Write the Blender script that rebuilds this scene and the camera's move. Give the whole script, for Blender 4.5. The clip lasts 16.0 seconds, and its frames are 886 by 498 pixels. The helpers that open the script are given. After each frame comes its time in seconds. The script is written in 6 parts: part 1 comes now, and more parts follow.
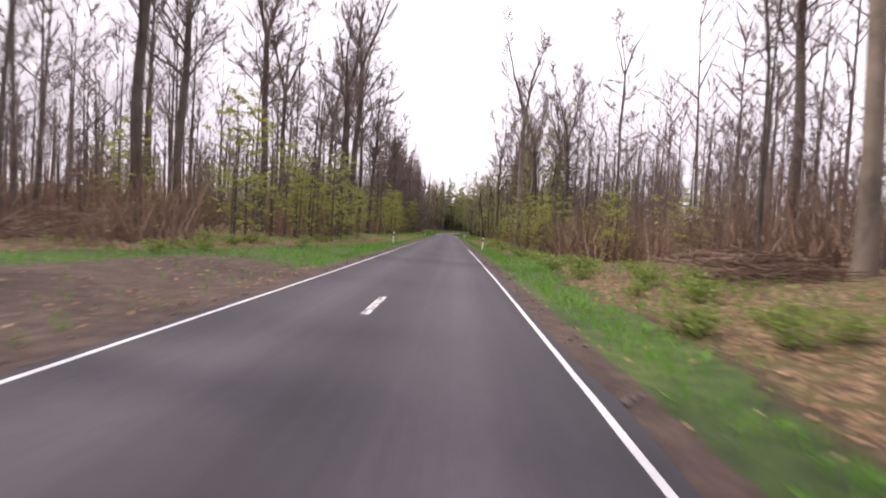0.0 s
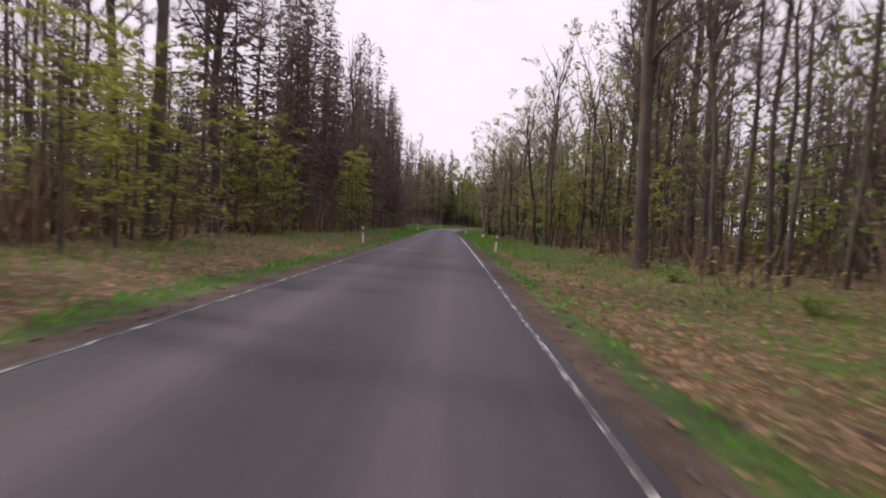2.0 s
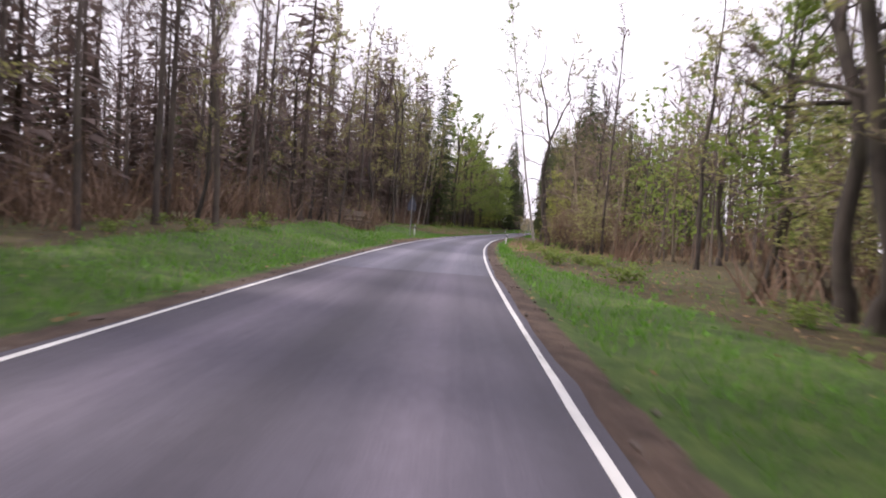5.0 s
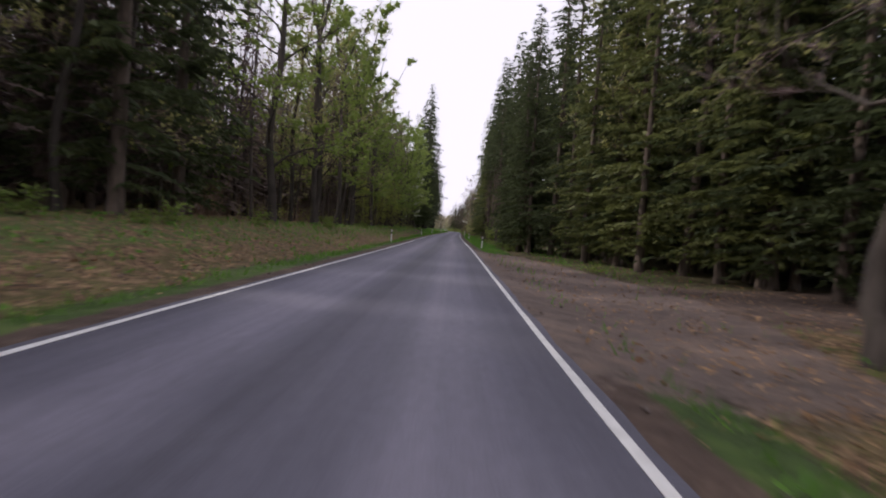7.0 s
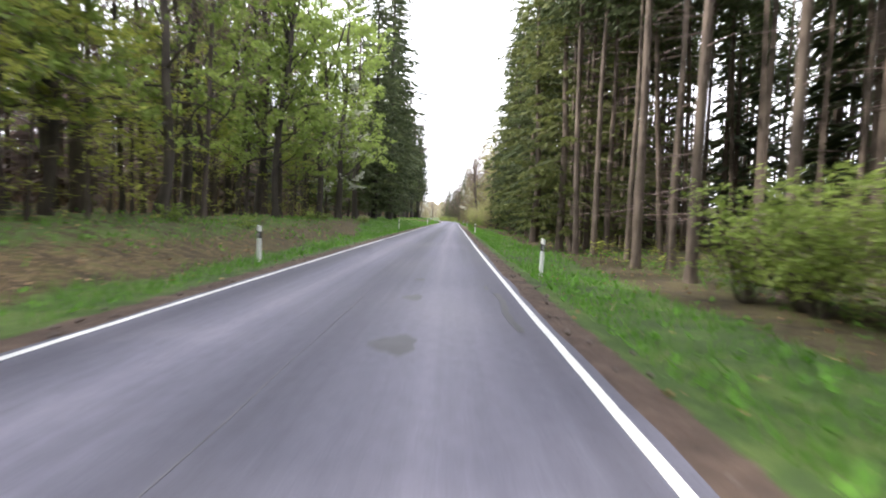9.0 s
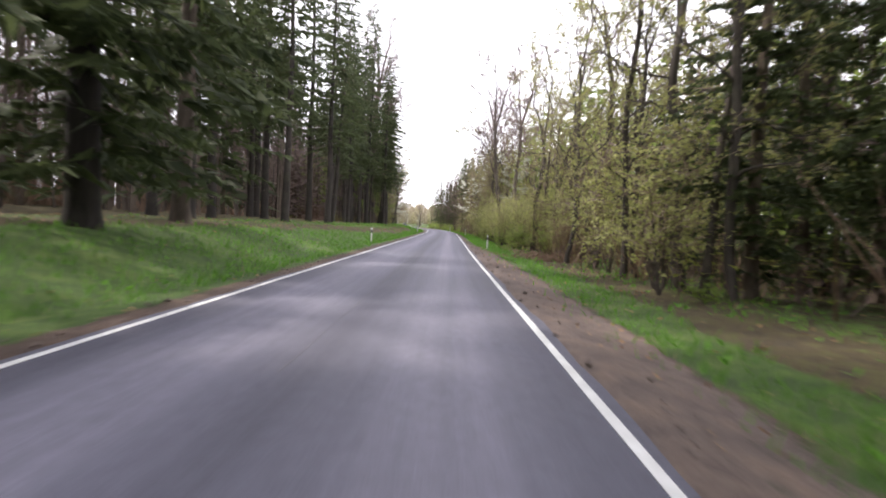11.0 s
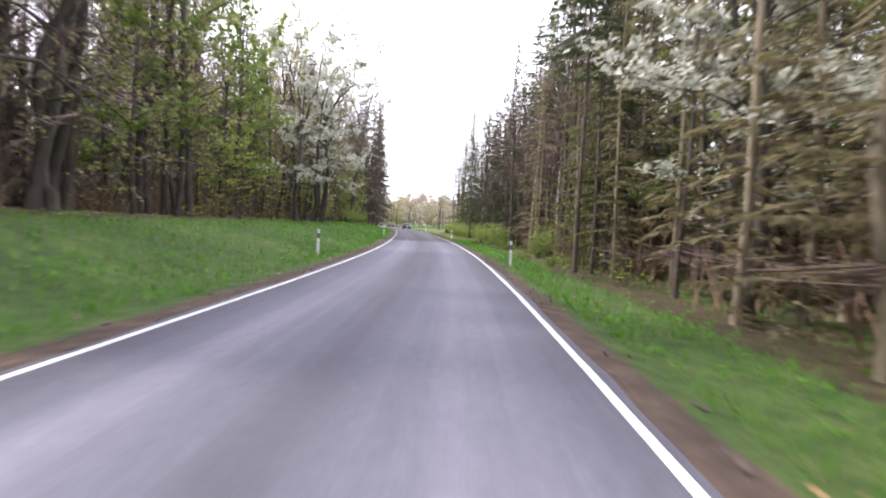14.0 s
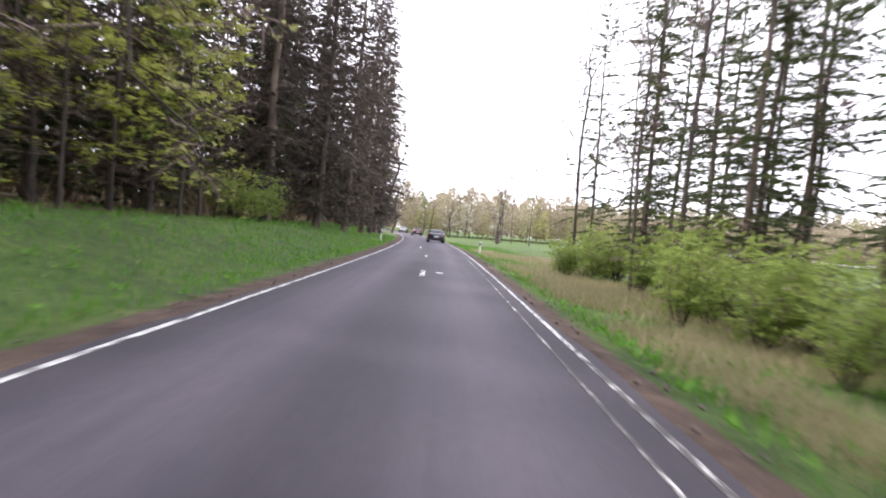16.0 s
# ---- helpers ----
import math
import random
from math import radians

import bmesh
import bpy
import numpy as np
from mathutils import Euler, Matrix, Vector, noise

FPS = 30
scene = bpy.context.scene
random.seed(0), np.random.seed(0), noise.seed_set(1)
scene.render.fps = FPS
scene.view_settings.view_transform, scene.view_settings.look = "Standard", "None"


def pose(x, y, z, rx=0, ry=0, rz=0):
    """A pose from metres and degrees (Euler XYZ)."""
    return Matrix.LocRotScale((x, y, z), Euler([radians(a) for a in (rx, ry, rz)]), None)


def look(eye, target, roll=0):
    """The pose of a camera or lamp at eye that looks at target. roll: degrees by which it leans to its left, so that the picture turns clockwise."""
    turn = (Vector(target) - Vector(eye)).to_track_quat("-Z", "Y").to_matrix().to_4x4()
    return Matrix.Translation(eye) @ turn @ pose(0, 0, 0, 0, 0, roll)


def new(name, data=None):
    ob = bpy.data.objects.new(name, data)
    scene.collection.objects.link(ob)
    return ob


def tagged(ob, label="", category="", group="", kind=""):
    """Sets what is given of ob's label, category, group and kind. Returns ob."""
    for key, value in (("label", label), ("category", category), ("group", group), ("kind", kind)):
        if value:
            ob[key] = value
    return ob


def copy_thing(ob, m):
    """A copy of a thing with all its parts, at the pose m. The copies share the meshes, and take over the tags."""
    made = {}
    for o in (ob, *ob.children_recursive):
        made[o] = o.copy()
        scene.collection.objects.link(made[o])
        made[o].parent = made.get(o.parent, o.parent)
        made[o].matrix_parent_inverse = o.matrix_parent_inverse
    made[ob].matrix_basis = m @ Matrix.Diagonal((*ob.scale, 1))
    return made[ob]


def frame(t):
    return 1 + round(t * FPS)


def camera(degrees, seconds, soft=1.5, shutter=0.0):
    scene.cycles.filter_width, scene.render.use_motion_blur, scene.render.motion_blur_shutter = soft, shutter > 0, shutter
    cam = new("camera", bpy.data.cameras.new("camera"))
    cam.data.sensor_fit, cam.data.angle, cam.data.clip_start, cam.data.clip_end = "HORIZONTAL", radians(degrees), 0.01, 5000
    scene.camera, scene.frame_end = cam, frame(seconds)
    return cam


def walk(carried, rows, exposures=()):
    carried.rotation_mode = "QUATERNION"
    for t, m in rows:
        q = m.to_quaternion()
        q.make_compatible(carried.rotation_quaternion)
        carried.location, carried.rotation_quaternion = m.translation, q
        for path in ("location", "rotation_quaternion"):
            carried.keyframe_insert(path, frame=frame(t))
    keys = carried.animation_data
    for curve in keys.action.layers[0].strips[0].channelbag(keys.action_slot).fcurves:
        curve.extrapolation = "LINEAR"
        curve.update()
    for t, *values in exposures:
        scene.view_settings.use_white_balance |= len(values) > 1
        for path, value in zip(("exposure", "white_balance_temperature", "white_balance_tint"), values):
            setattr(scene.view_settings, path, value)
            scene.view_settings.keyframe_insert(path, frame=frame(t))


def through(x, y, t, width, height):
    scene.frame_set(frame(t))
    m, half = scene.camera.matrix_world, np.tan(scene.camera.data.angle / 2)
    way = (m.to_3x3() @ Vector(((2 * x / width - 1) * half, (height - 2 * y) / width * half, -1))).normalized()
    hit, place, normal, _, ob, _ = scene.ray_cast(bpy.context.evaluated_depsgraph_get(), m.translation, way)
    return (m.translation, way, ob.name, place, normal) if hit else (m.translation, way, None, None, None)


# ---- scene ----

cam = camera(78.34, 16.0, soft=1.9, shutter=0.14)
PATH = [
    (0, (0.851, -30.180, 1.319), (0.740, -20.187, 0.965), 3.51),
    (0.5, (0.932, -11.115, 1.319), (0.821, -1.122, 0.975), 3.67),
    (1, (1.047, 7.691, 1.319), (0.916, 17.684, 0.985), 3.64),
    (1.5, (1.110, 26.010, 1.319), (0.968, 35.998, 0.860), 2.67),
    (2, (1.122, 44.381, 1.319), (0.960, 54.370, 0.859), 3.18),
    (2.5, (1.064, 62.549, 1.319), (0.894, 72.539, 0.911), 3.97),
    (3, (1.063, 79.677, 1.319), (0.782, 89.663, 0.861), 2.99),
    (3.5, (0.853, 96.479, 1.319), (0.514, 106.462, 0.837), 2.76),
    (3.7, (0.734, 103.242, 1.319), (0.358, 113.224, 0.851), 2.75),
    (4.3, (0.537, 123.662, 1.319), (0.316, 133.649, 0.859), 3.01),
    (5, (0.536, 148.023, 1.319), (0.542, 158.013, 0.867), 4.00),
    (5.8, (1.672, 176.884, 1.319), (2.141, 186.863, 0.877), 6.74),
    (6, (2.186, 184.233, 1.319), (2.879, 194.201, 0.939), 6.95),
    (6.5, (4.340, 202.520, 1.319), (5.658, 212.426, 0.943), 6.03),
    (7, (7.287, 220.668, 1.319), (8.984, 230.516, 0.944), 4.06),
    (7.5, (10.726, 238.656, 1.319), (12.416, 248.506, 0.962), 2.23),
    (8, (14.291, 256.508, 1.319), (15.949, 266.357, 0.812), 1.00),
    (8.5, (17.612, 274.696, 1.319), (19.304, 284.539, 0.806), 1.22),
    (9, (20.983, 293.120, 1.319), (22.782, 302.941, 0.749), 2.01),
    (9.2, (22.424, 300.381, 1.319), (24.232, 310.205, 0.847), 1.84),
    (9.8, (26.660, 321.964, 1.319), (28.587, 331.766, 0.859), 2.08),
    (10.5, (31.624, 346.659, 1.319), (33.564, 356.459, 0.873), 2.41),
    (11.3, (37.244, 374.468, 1.319), (39.114, 384.283, 0.889), 3.13),
    (11.5, (38.770, 381.388, 1.319), (40.568, 391.218, 0.922), 3.61),
    (12, (42.394, 398.685, 1.319), (44.246, 408.504, 0.904), 2.50),
    (12.5, (45.928, 416.276, 1.319), (47.816, 426.088, 0.913), 3.59),
    (13, (49.536, 434.014, 1.319), (51.295, 443.849, 0.908), 2.97),
    (13.5, (52.920, 451.833, 1.319), (54.510, 461.699, 0.936), 2.92),
    (14, (56.039, 469.688, 1.319), (57.324, 479.595, 0.883), 2.94),
    (14.5, (58.427, 487.214, 1.319), (59.331, 497.163, 0.871), 3.39),
    (15, (60.039, 504.759, 1.319), (60.658, 514.732, 0.923), 4.32),
    (15.5, (61.199, 522.122, 1.319), (61.658, 532.104, 0.921), 4.52),
    (16, (61.927, 538.764, 1.319), (62.377, 548.748, 0.982), 5.38),
]
# the clip's own brightening, darkening and tint: seconds, stops, kelvin, tint
LIGHTNESS = [(0, -0.46, 6580, 25), (0.5, -0.78, 6580, 25), (1, -0.96, 6580, 25), (2, -0.98, 6550, 26), (3, -0.64, 6450, 25), (3.5, -0.48, 6280, 25), (5, -0.38, 6400, 24), (6, -0.34, 6450, 25), (6.5, -0.71, 6420, 23), (7, -0.91, 6250, 23), (7.5, -0.71, 6000, 20),
             (8, 0.05, 6080, 15), (8.5, 0.46, 6280, 14), (9, 0.82, 6250, 13), (11.5, 0.34, 6400, 17), (12, 0.86, 6380, 17), (12.5, 0.74, 6390, 19), (13, 0.66, 6420, 20), (13.5, 0.74, 6280, 20), (14, 0.44, 6150, 18), (14.5, 0.31, 6220, 19), (15.5, 0.09, 6200, 22), (16, 0.36, 6220, 19)]
walk(cam, [(t, look(eye, target, roll)) for t, eye, target, roll in PATH], LIGHTNESS)

# ---- light: a bright, thinly clouded spring sky and a veiled sun ----
SUN_AZ, SUN_EL = -72.0, 43.0          # degrees from the first stretch of road, to the left, and above the horizon
wld = bpy.data.worlds.new("sky")
wld.use_nodes = True
scene.world = wld
wn, wl = wld.node_tree.nodes, wld.node_tree.links
wn.clear()
w_out, w_bg = wn.new("ShaderNodeOutputWorld"), wn.new("ShaderNodeBackground")
w_sky, w_geo, w_map = wn.new("ShaderNodeTexSky"), wn.new("ShaderNodeTexCoord"), wn.new("ShaderNodeMapping")
w_noise, w_ramp, w_mix, w_scale = wn.new("ShaderNodeTexNoise"), wn.new("ShaderNodeValToRGB"), wn.new("ShaderNodeMix"), wn.new("ShaderNodeVectorMath")
w_sky.sky_type, w_sky.sun_disc = "NISHITA", False
w_sky.sun_elevation, w_sky.sun_rotation = radians(SUN_EL), radians(SUN_AZ)
w_scale.operation = "SCALE"
w_scale.inputs["Scale"].default_value = 0.15
w_map.inputs["Scale"].default_value = (1.6, 1.6, 4.0)
w_noise.inputs["Scale"].default_value, w_noise.inputs["Detail"].default_value = 1.7, 3.0
w_ramp.color_ramp.elements[0].position, w_ramp.color_ramp.elements[1].position = 0.06, 0.38
w_mix.data_type = "RGBA"
w_mix.inputs["B"].default_value = (1.85, 1.85, 1.92, 1)
wl.new(w_geo.outputs["Generated"], w_map.inputs["Vector"])
wl.new(w_map.outputs["Vector"], w_noise.inputs["Vector"])
wl.new(w_noise.outputs["Fac"], w_ramp.inputs["Fac"])
wl.new(w_sky.outputs["Color"], w_scale.inputs[0])
wl.new(w_ramp.outputs["Color"], w_mix.inputs["Factor"])
wl.new(w_scale.outputs["Vector"], w_mix.inputs["A"])
wl.new(w_mix.outputs["Result"], w_bg.inputs["Color"])
wl.new(w_bg.outputs["Background"], w_out.inputs["Surface"])
w_bg.inputs["Strength"].default_value = 1.0

sun = new("sun", bpy.data.lights.new("sun", "SUN"))
sun.data.energy, sun.data.angle, sun.data.color = 4.0, radians(3.0), (1.0, 0.93, 0.80)
sun_dir = Vector((math.sin(radians(SUN_AZ)) * math.cos(radians(SUN_EL)), math.cos(radians(SUN_AZ)) * math.cos(radians(SUN_EL)), math.sin(radians(SUN_EL))))
sun.matrix_world = look(sun_dir * 200, (0, 0, 0))

# ---- the line of the road: curvature every 20 m, in degrees per 10 m, to the right ----
BEND = [-0.344, -0.374, -0.104, 0.055, -0.011, -0.127, -0.103, -0.191, 0.114, 0.593, 1.120, 1.654, 1.660, 0.781, 0.016, -0.362, 0.137, 0.284, 0.153, 0.002, 0.022, 0.061, 0.157, -0.114, -0.300, -0.601, -1.193, -1.629, -0.541, -0.289, -0.434, -0.828, -0.967, -0.947, -0.915, -0.892, -0.876, -0.868]
KN_S = np.concatenate([[-300, -60], -40 + 20.0 * np.arange(len(BEND)), [730, 790, 1100]])
KN_K = np.concatenate([[0, 0], BEND, [-0.6, 0.3, 0.0]])
RS = np.arange(-300, 1100, 2.0)
_k = np.interp(RS, KN_S, KN_K) / 10
_h = np.concatenate([[0], np.cumsum(_k[1:] + _k[:-1])])
_h = np.radians(_h - np.interp(0, RS, _h))
_x = np.concatenate([[0], np.cumsum(np.sin(_h[1:]) + np.sin(_h[:-1]))])
_y = np.concatenate([[0], np.cumsum(np.cos(_h[1:]) + np.cos(_h[:-1]))])
RX, RY, RH = _x - np.interp(0, RS, _x), _y - np.interp(0, RS, _y), _h
MEAN_H = radians(6)


def place(s, d):
    """World x and y of a point s metres along the road and d metres to the right of its middle."""
    s, d = np.asarray(s, float), np.asarray(d, float)
    hd = np.interp(s, RS, RH)
    near, far = np.clip(d, -90, 90), d - np.clip(d, -90, 90)
    return (np.interp(s, RS, RX) + near * np.cos(hd) + far * math.cos(MEAN_H),
            np.interp(s, RS, RY) - near * np.sin(hd) - far * math.sin(MEAN_H))


def half_width(s):
    """From the middle of the road to its white edge lines."""
    return np.interp(s, [150, 190, 350, 390], [2.24, 2.48, 2.48, 2.34])


def smooth(x, a, b):
    t = np.clip((np.asarray(x, float) - a) / (b - a), 0, 1)
    return t * t * (3 - 2 * t)


def wave(s, d, n=0):
    """Cheap smooth unevenness between -1 and 1."""
    return (np.sin(s * 0.31 + d * 0.57 + n) + np.sin(s * 0.83 - d * 0.71 + 2.1 * n) + np.sin(-s * 0.17 + d * 1.31 + 0.7 * n) + np.sin(s * 1.7 + d * 1.1 + n)) / 4


EDGE = 0.15


def height(s, d):
    """Height of the ground beside the road."""
    s, d = np.broadcast_arrays(np.asarray(s, float), np.asarray(d, float))
    a = np.abs(d) - half_width(s) - EDGE
    flat = np.interp(a, [0, 0.3, 1.4, 4, 10, 25, 60, 200], [0, -0.03, -0.18, -0.2, -0.05, 0.3, 0.8, 1.5])
    rise = np.interp(a, [0, 0.3, 1.4, 4, 10, 25, 60, 200], [0, -0.03, -0.12, 0.15, 0.8, 1.6, 3.0, 6])
    low = np.interp(a, [0, 0.3, 1.4, 4, 10, 25, 60, 200], [0, -0.03, -0.25, -0.38, -0.5, -0.6, -1.0, -1.5])
    field = np.interp(a, [0, 0.3, 1.4, 4, 10, 25, 60, 200], [0, -0.03, -0.2, -0.3, -0.2, 0.0, 0.6, 2.5])
    right = flat + (rise - flat) * (1 - smooth(s, -12, 12))
    right = right + (low - right) * smooth(s, 365, 400)
    right = right + (field - right) * smooth(s, 545, 570)
    left0 = np.interp(a, [0, 0.3, 1.4, 4, 10, 25, 60, 200], [0, -0.03, -0.09, 0.1, 0.3, 0.9, 2.0, 6])
    bank = np.interp(a, [0, 0.3, 1.5, 2.4, 5.0, 7, 14, 30, 60, 200], [0, -0.03, -0.07, 0.08, 0.82, 1.0, 1.2, 1.5, 2.2, 5])
    up = smooth(s, 150, 185) - 0.8 * smooth(s, 184, 189) * (1 - smooth(s, 196, 203))
    left = left0 + (bank - left0) * up
    z = np.where(d > 0, right, left)
    return z + 0.07 * wave(s, d) * smooth(a, 0.4, 2.0) + 0.15 * wave(s * 0.2, d * 0.2, 3) * smooth(a, 4, 12)


def ground_at(s, d):
    x, y = place(s, d)
    return float(x), float(y), float(height(s, d))


# ---- materials ----
def material(name, rough=0.9, metal=0.0):
    mt = bpy.data.materials.new(name)
    mt.use_nodes = True
    b = mt.node_tree.nodes["Principled BSDF"]
    b.inputs["Roughness"].default_value, b.inputs["Metallic"].default_value = rough, metal
    return mt, mt.node_tree.nodes, mt.node_tree.links, b


def noise_node(n, l, scale, detail=4.0, rough=0.6, vector=None, stretch=None):
    t = n.new("ShaderNodeTexNoise")
    t.inputs["Scale"].default_value, t.inputs["Detail"].default_value, t.inputs["Roughness"].default_value = scale, detail, rough
    if vector is None:
        vector = n.new("ShaderNodeTexCoord").outputs["Object"]
    if stretch:
        m = n.new("ShaderNodeMapping")
        m.inputs["Scale"].default_value = stretch
        l.new(vector, m.inputs["Vector"])
        vector = m.outputs["Vector"]
    l.new(vector, t.inputs["Vector"])
    return t.outputs["Fac"]


def ramp(n, l, fac, stops):
    r = n.new("ShaderNodeValToRGB")
    e = r.color_ramp.elements
    while len(e) < len(stops):
        e.new(0.5)
    for el, (p, c) in zip(e, stops):
        el.position = p
        el.color = (*c, 1) if len(c) == 3 else c
    l.new(fac, r.inputs["Fac"])
    return r.outputs["Color"]


def mix(n, l, fac, a, b, blend="MIX"):
    m = n.new("ShaderNodeMix")
    m.data_type, m.blend_type = "RGBA", blend
    for key, v in (("Factor", fac), ("A", a), ("B", b)):
        if isinstance(v, (int, float)):
            m.inputs[key].default_value = v
        elif isinstance(v, tuple):
            m.inputs[key].default_value = (*v, 1)
        else:
            l.new(v, m.inputs[key])
    return m.outputs["Result"]


def sums(n, l, op, a, b, clamp=False):
    m = n.new("ShaderNodeMath")
    m.operation, m.use_clamp = op, clamp
    for k, v in enumerate((a, b)):
        if isinstance(v, (int, float)):
            m.inputs[k].default_value = v
        else:
            l.new(v, m.inputs[k])
    return m.outputs[0]


def bump(n, l, b, fac, strength, distance=0.02):
    k = n.new("ShaderNodeBump")
    k.inputs["Strength"].default_value, k.inputs["Distance"].default_value = strength, distance
    l.new(fac, k.inputs["Height"])
    l.new(k.outputs["Normal"], b.inputs["Normal"])


def attribute(n, name):
    t = n.new("ShaderNodeAttribute")
    t.attribute_name = name
    return t.outputs["Fac"]


def plain(name, col, rough=0.6, metal=0.0, vary=0.12, scale=8.0):
    mt, n, l, b = material(name, rough, metal)
    f = noise_node(n, l, scale, 5)
    c = ramp(n, l, f, [(0.3, tuple(v * (1 - vary) for v in col)), (0.7, tuple(min(1, v * (1 + vary)) for v in col))])
    l.new(c, b.inputs["Base Color"])
    bump(n, l, b, f, 0.15)
    return mt


def bark(name, dark, light, moss=0.0, scale=3.0):
    mt, n, l, b = material(name, 0.95)
    f = noise_node(n, l, scale, 6, 0.65, stretch=(1, 1, 0.22))
    g = noise_node(n, l, 0.55, 3, 0.6)
    c = ramp(n, l, f, [(0.3, dark), (0.68, light)])
    c = mix(n, l, ramp(n, l, g, [(0.45, (0, 0, 0)), (0.7, (1, 1, 1))]), c, tuple(v * 1.45 for v in light))
    if moss:
        c = mix(n, l, sums(n, l, "MULTIPLY", ramp(n, l, noise_node(n, l, 1.1, 4), [(0.5, (0, 0, 0)), (0.75, (1, 1, 1))]), moss), c, (0.10, 0.12, 0.04))
    info = n.new("ShaderNodeObjectInfo")
    c = mix(n, l, sums(n, l, "MULTIPLY", info.outputs["Random"], 0.45), c, tuple(v * 0.55 for v in dark))
    l.new(c, b.inputs["Base Color"])
    bump(n, l, b, f, 0.6, 0.03)
    return mt


def foliage(name, dark, light, through=0.35, island=True):
    mt, n, l, b = material(name, 0.6)
    geo, info = n.new("ShaderNodeNewGeometry"), n.new("ShaderNodeObjectInfo")
    r = sums(n, l, "ADD", sums(n, l, "MULTIPLY", geo.outputs["Random Per Island"], 0.65), sums(n, l, "MULTIPLY", info.outputs["Random"], 0.35))
    c = ramp(n, l, r, [(0.1, dark), (0.9, light)])
    l.new(c, b.inputs["Base Color"])
    b.inputs["Specular IOR Level"].default_value = 0.25
    t, m = n.new("ShaderNodeBsdfTranslucent"), n.new("ShaderNodeMixShader")
    l.new(mix(n, l, 0.5, c, tuple(min(1, v * 1.3) for v in light)), t.inputs["Color"])
    m.inputs["Fac"].default_value = through
    l.new(b.outputs["BSDF"], m.inputs[1])
    l.new(t.outputs["BSDF"], m.inputs[2])
    l.new(m.outputs["Shader"], n["Material Output"].inputs["Surface"])
    return mt


BARK_BEECH = bark("bark_beech", (0.05, 0.039, 0.035), (0.135, 0.108, 0.092), 0.4)
BARK_OAK = bark("bark_oak", (0.036, 0.03, 0.026), (0.10, 0.083, 0.07), 0.3, 5.0)
BARK_SPRUCE = bark("bark_spruce", (0.06, 0.045, 0.037), (0.19, 0.148, 0.118), 0.12, 6.0)
# beech bark again, lightened so that the colour itself carries the sunlight
BARK_BEECH_SUNLIT = bark("bark_beech_sunlit", (0.085, 0.068, 0.056), (0.235, 0.19, 0.15), 0.3)
# darker copy of the spruce bark, backlit shade painted into the colour
BARK_BACKLIT = bark("bark_backlit", (0.022, 0.018, 0.016), (0.06, 0.05, 0.043), 0.2, 6.0)
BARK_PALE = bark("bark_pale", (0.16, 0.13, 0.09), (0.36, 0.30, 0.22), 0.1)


def birch_bark():
    """White bark with dark level scars."""
    mt, n, l, b = material("bark_birch", 0.85)
    scar = noise_node(n, l, 1.0, 4, 0.6, stretch=(1.6, 1.6, 7.0))
    c = ramp(n, l, scar, [(0.33, (0.06, 0.05, 0.044)), (0.44, (0.40, 0.37, 0.33)), (0.7, (0.60, 0.57, 0.52))])
    c = mix(n, l, ramp(n, l, noise_node(n, l, 14, 5), [(0.45, (0, 0, 0)), (0.8, (0.6, 0.6, 0.6))]), c, (0.2, 0.17, 0.14))
    l.new(c, b.inputs["Base Color"])
    bump(n, l, b, scar, 0.4, 0.01)
    return mt


BARK_BIRCH = birch_bark()
TWIG_BROWN = foliage("twig_brown", (0.13, 0.092, 0.085), (0.28, 0.205, 0.19), 0.0)
TWIG_RED = foliage("twig_red", (0.12, 0.078, 0.056), (0.28, 0.185, 0.13), 0.0)
TWIG_PALE = foliage("twig_pale", (0.15, 0.115, 0.08), (0.34, 0.27, 0.19), 0.0)
LEAF_FRESH = foliage("leaf_fresh", (0.215, 0.25, 0.045), (0.46, 0.49, 0.12), 0.5)
LEAF_GREEN = foliage("leaf_green", (0.15, 0.22, 0.045), (0.35, 0.44, 0.12), 0.5)
LEAF_MID = foliage("leaf_mid", (0.11, 0.165, 0.035), (0.27, 0.36, 0.085), 0.45)
LEAF_BUD = foliage("leaf_bud", (0.23, 0.235, 0.075), (0.47, 0.475, 0.18), 0.5)
LEAF_OLIVE = foliage("leaf_olive", (0.23, 0.25, 0.08), (0.45, 0.47, 0.18), 0.5)
NEEDLE = foliage("needle", (0.032, 0.045, 0.022), (0.115, 0.145, 0.06), 0.28)
# spruce needles tinted yellow-green in place of sun falling on them
NEEDLE_SUNLIT = foliage("needle_sunlit", (0.075, 0.095, 0.035), (0.21, 0.235, 0.08), 0.3)
NEEDLE_DUSK = foliage("needle_dusk", (0.05, 0.043, 0.037), (0.15, 0.125, 0.105), 0.25)
NEEDLE_BROWN = foliage("needle_brown", (0.09, 0.067, 0.06), (0.235, 0.18, 0.16), 0.25)
BLOSSOM = foliage("blossom", (0.36, 0.38, 0.28), (0.74, 0.74, 0.66), 0.3)
GRASS = foliage("grass_blade", (0.05, 0.155, 0.018), (0.17, 0.375, 0.048), 0.35)
STRAW = foliage("straw", (0.27, 0.235, 0.13), (0.54, 0.475, 0.30), 0.3)
LITTER = foliage("dead_leaf", (0.15, 0.078, 0.036), (0.54, 0.345, 0.185), 0.15)
NEEDLE_OLIVE = foliage("needle_olive", (0.115, 0.098, 0.055), (0.29, 0.25, 0.14), 0.4)
# foliage of the far wood: sun and haze are put into its paler colour
HAZY_WOOD = foliage("hazy_wood", (0.27, 0.235, 0.165), (0.46, 0.41, 0.30), 0.35)
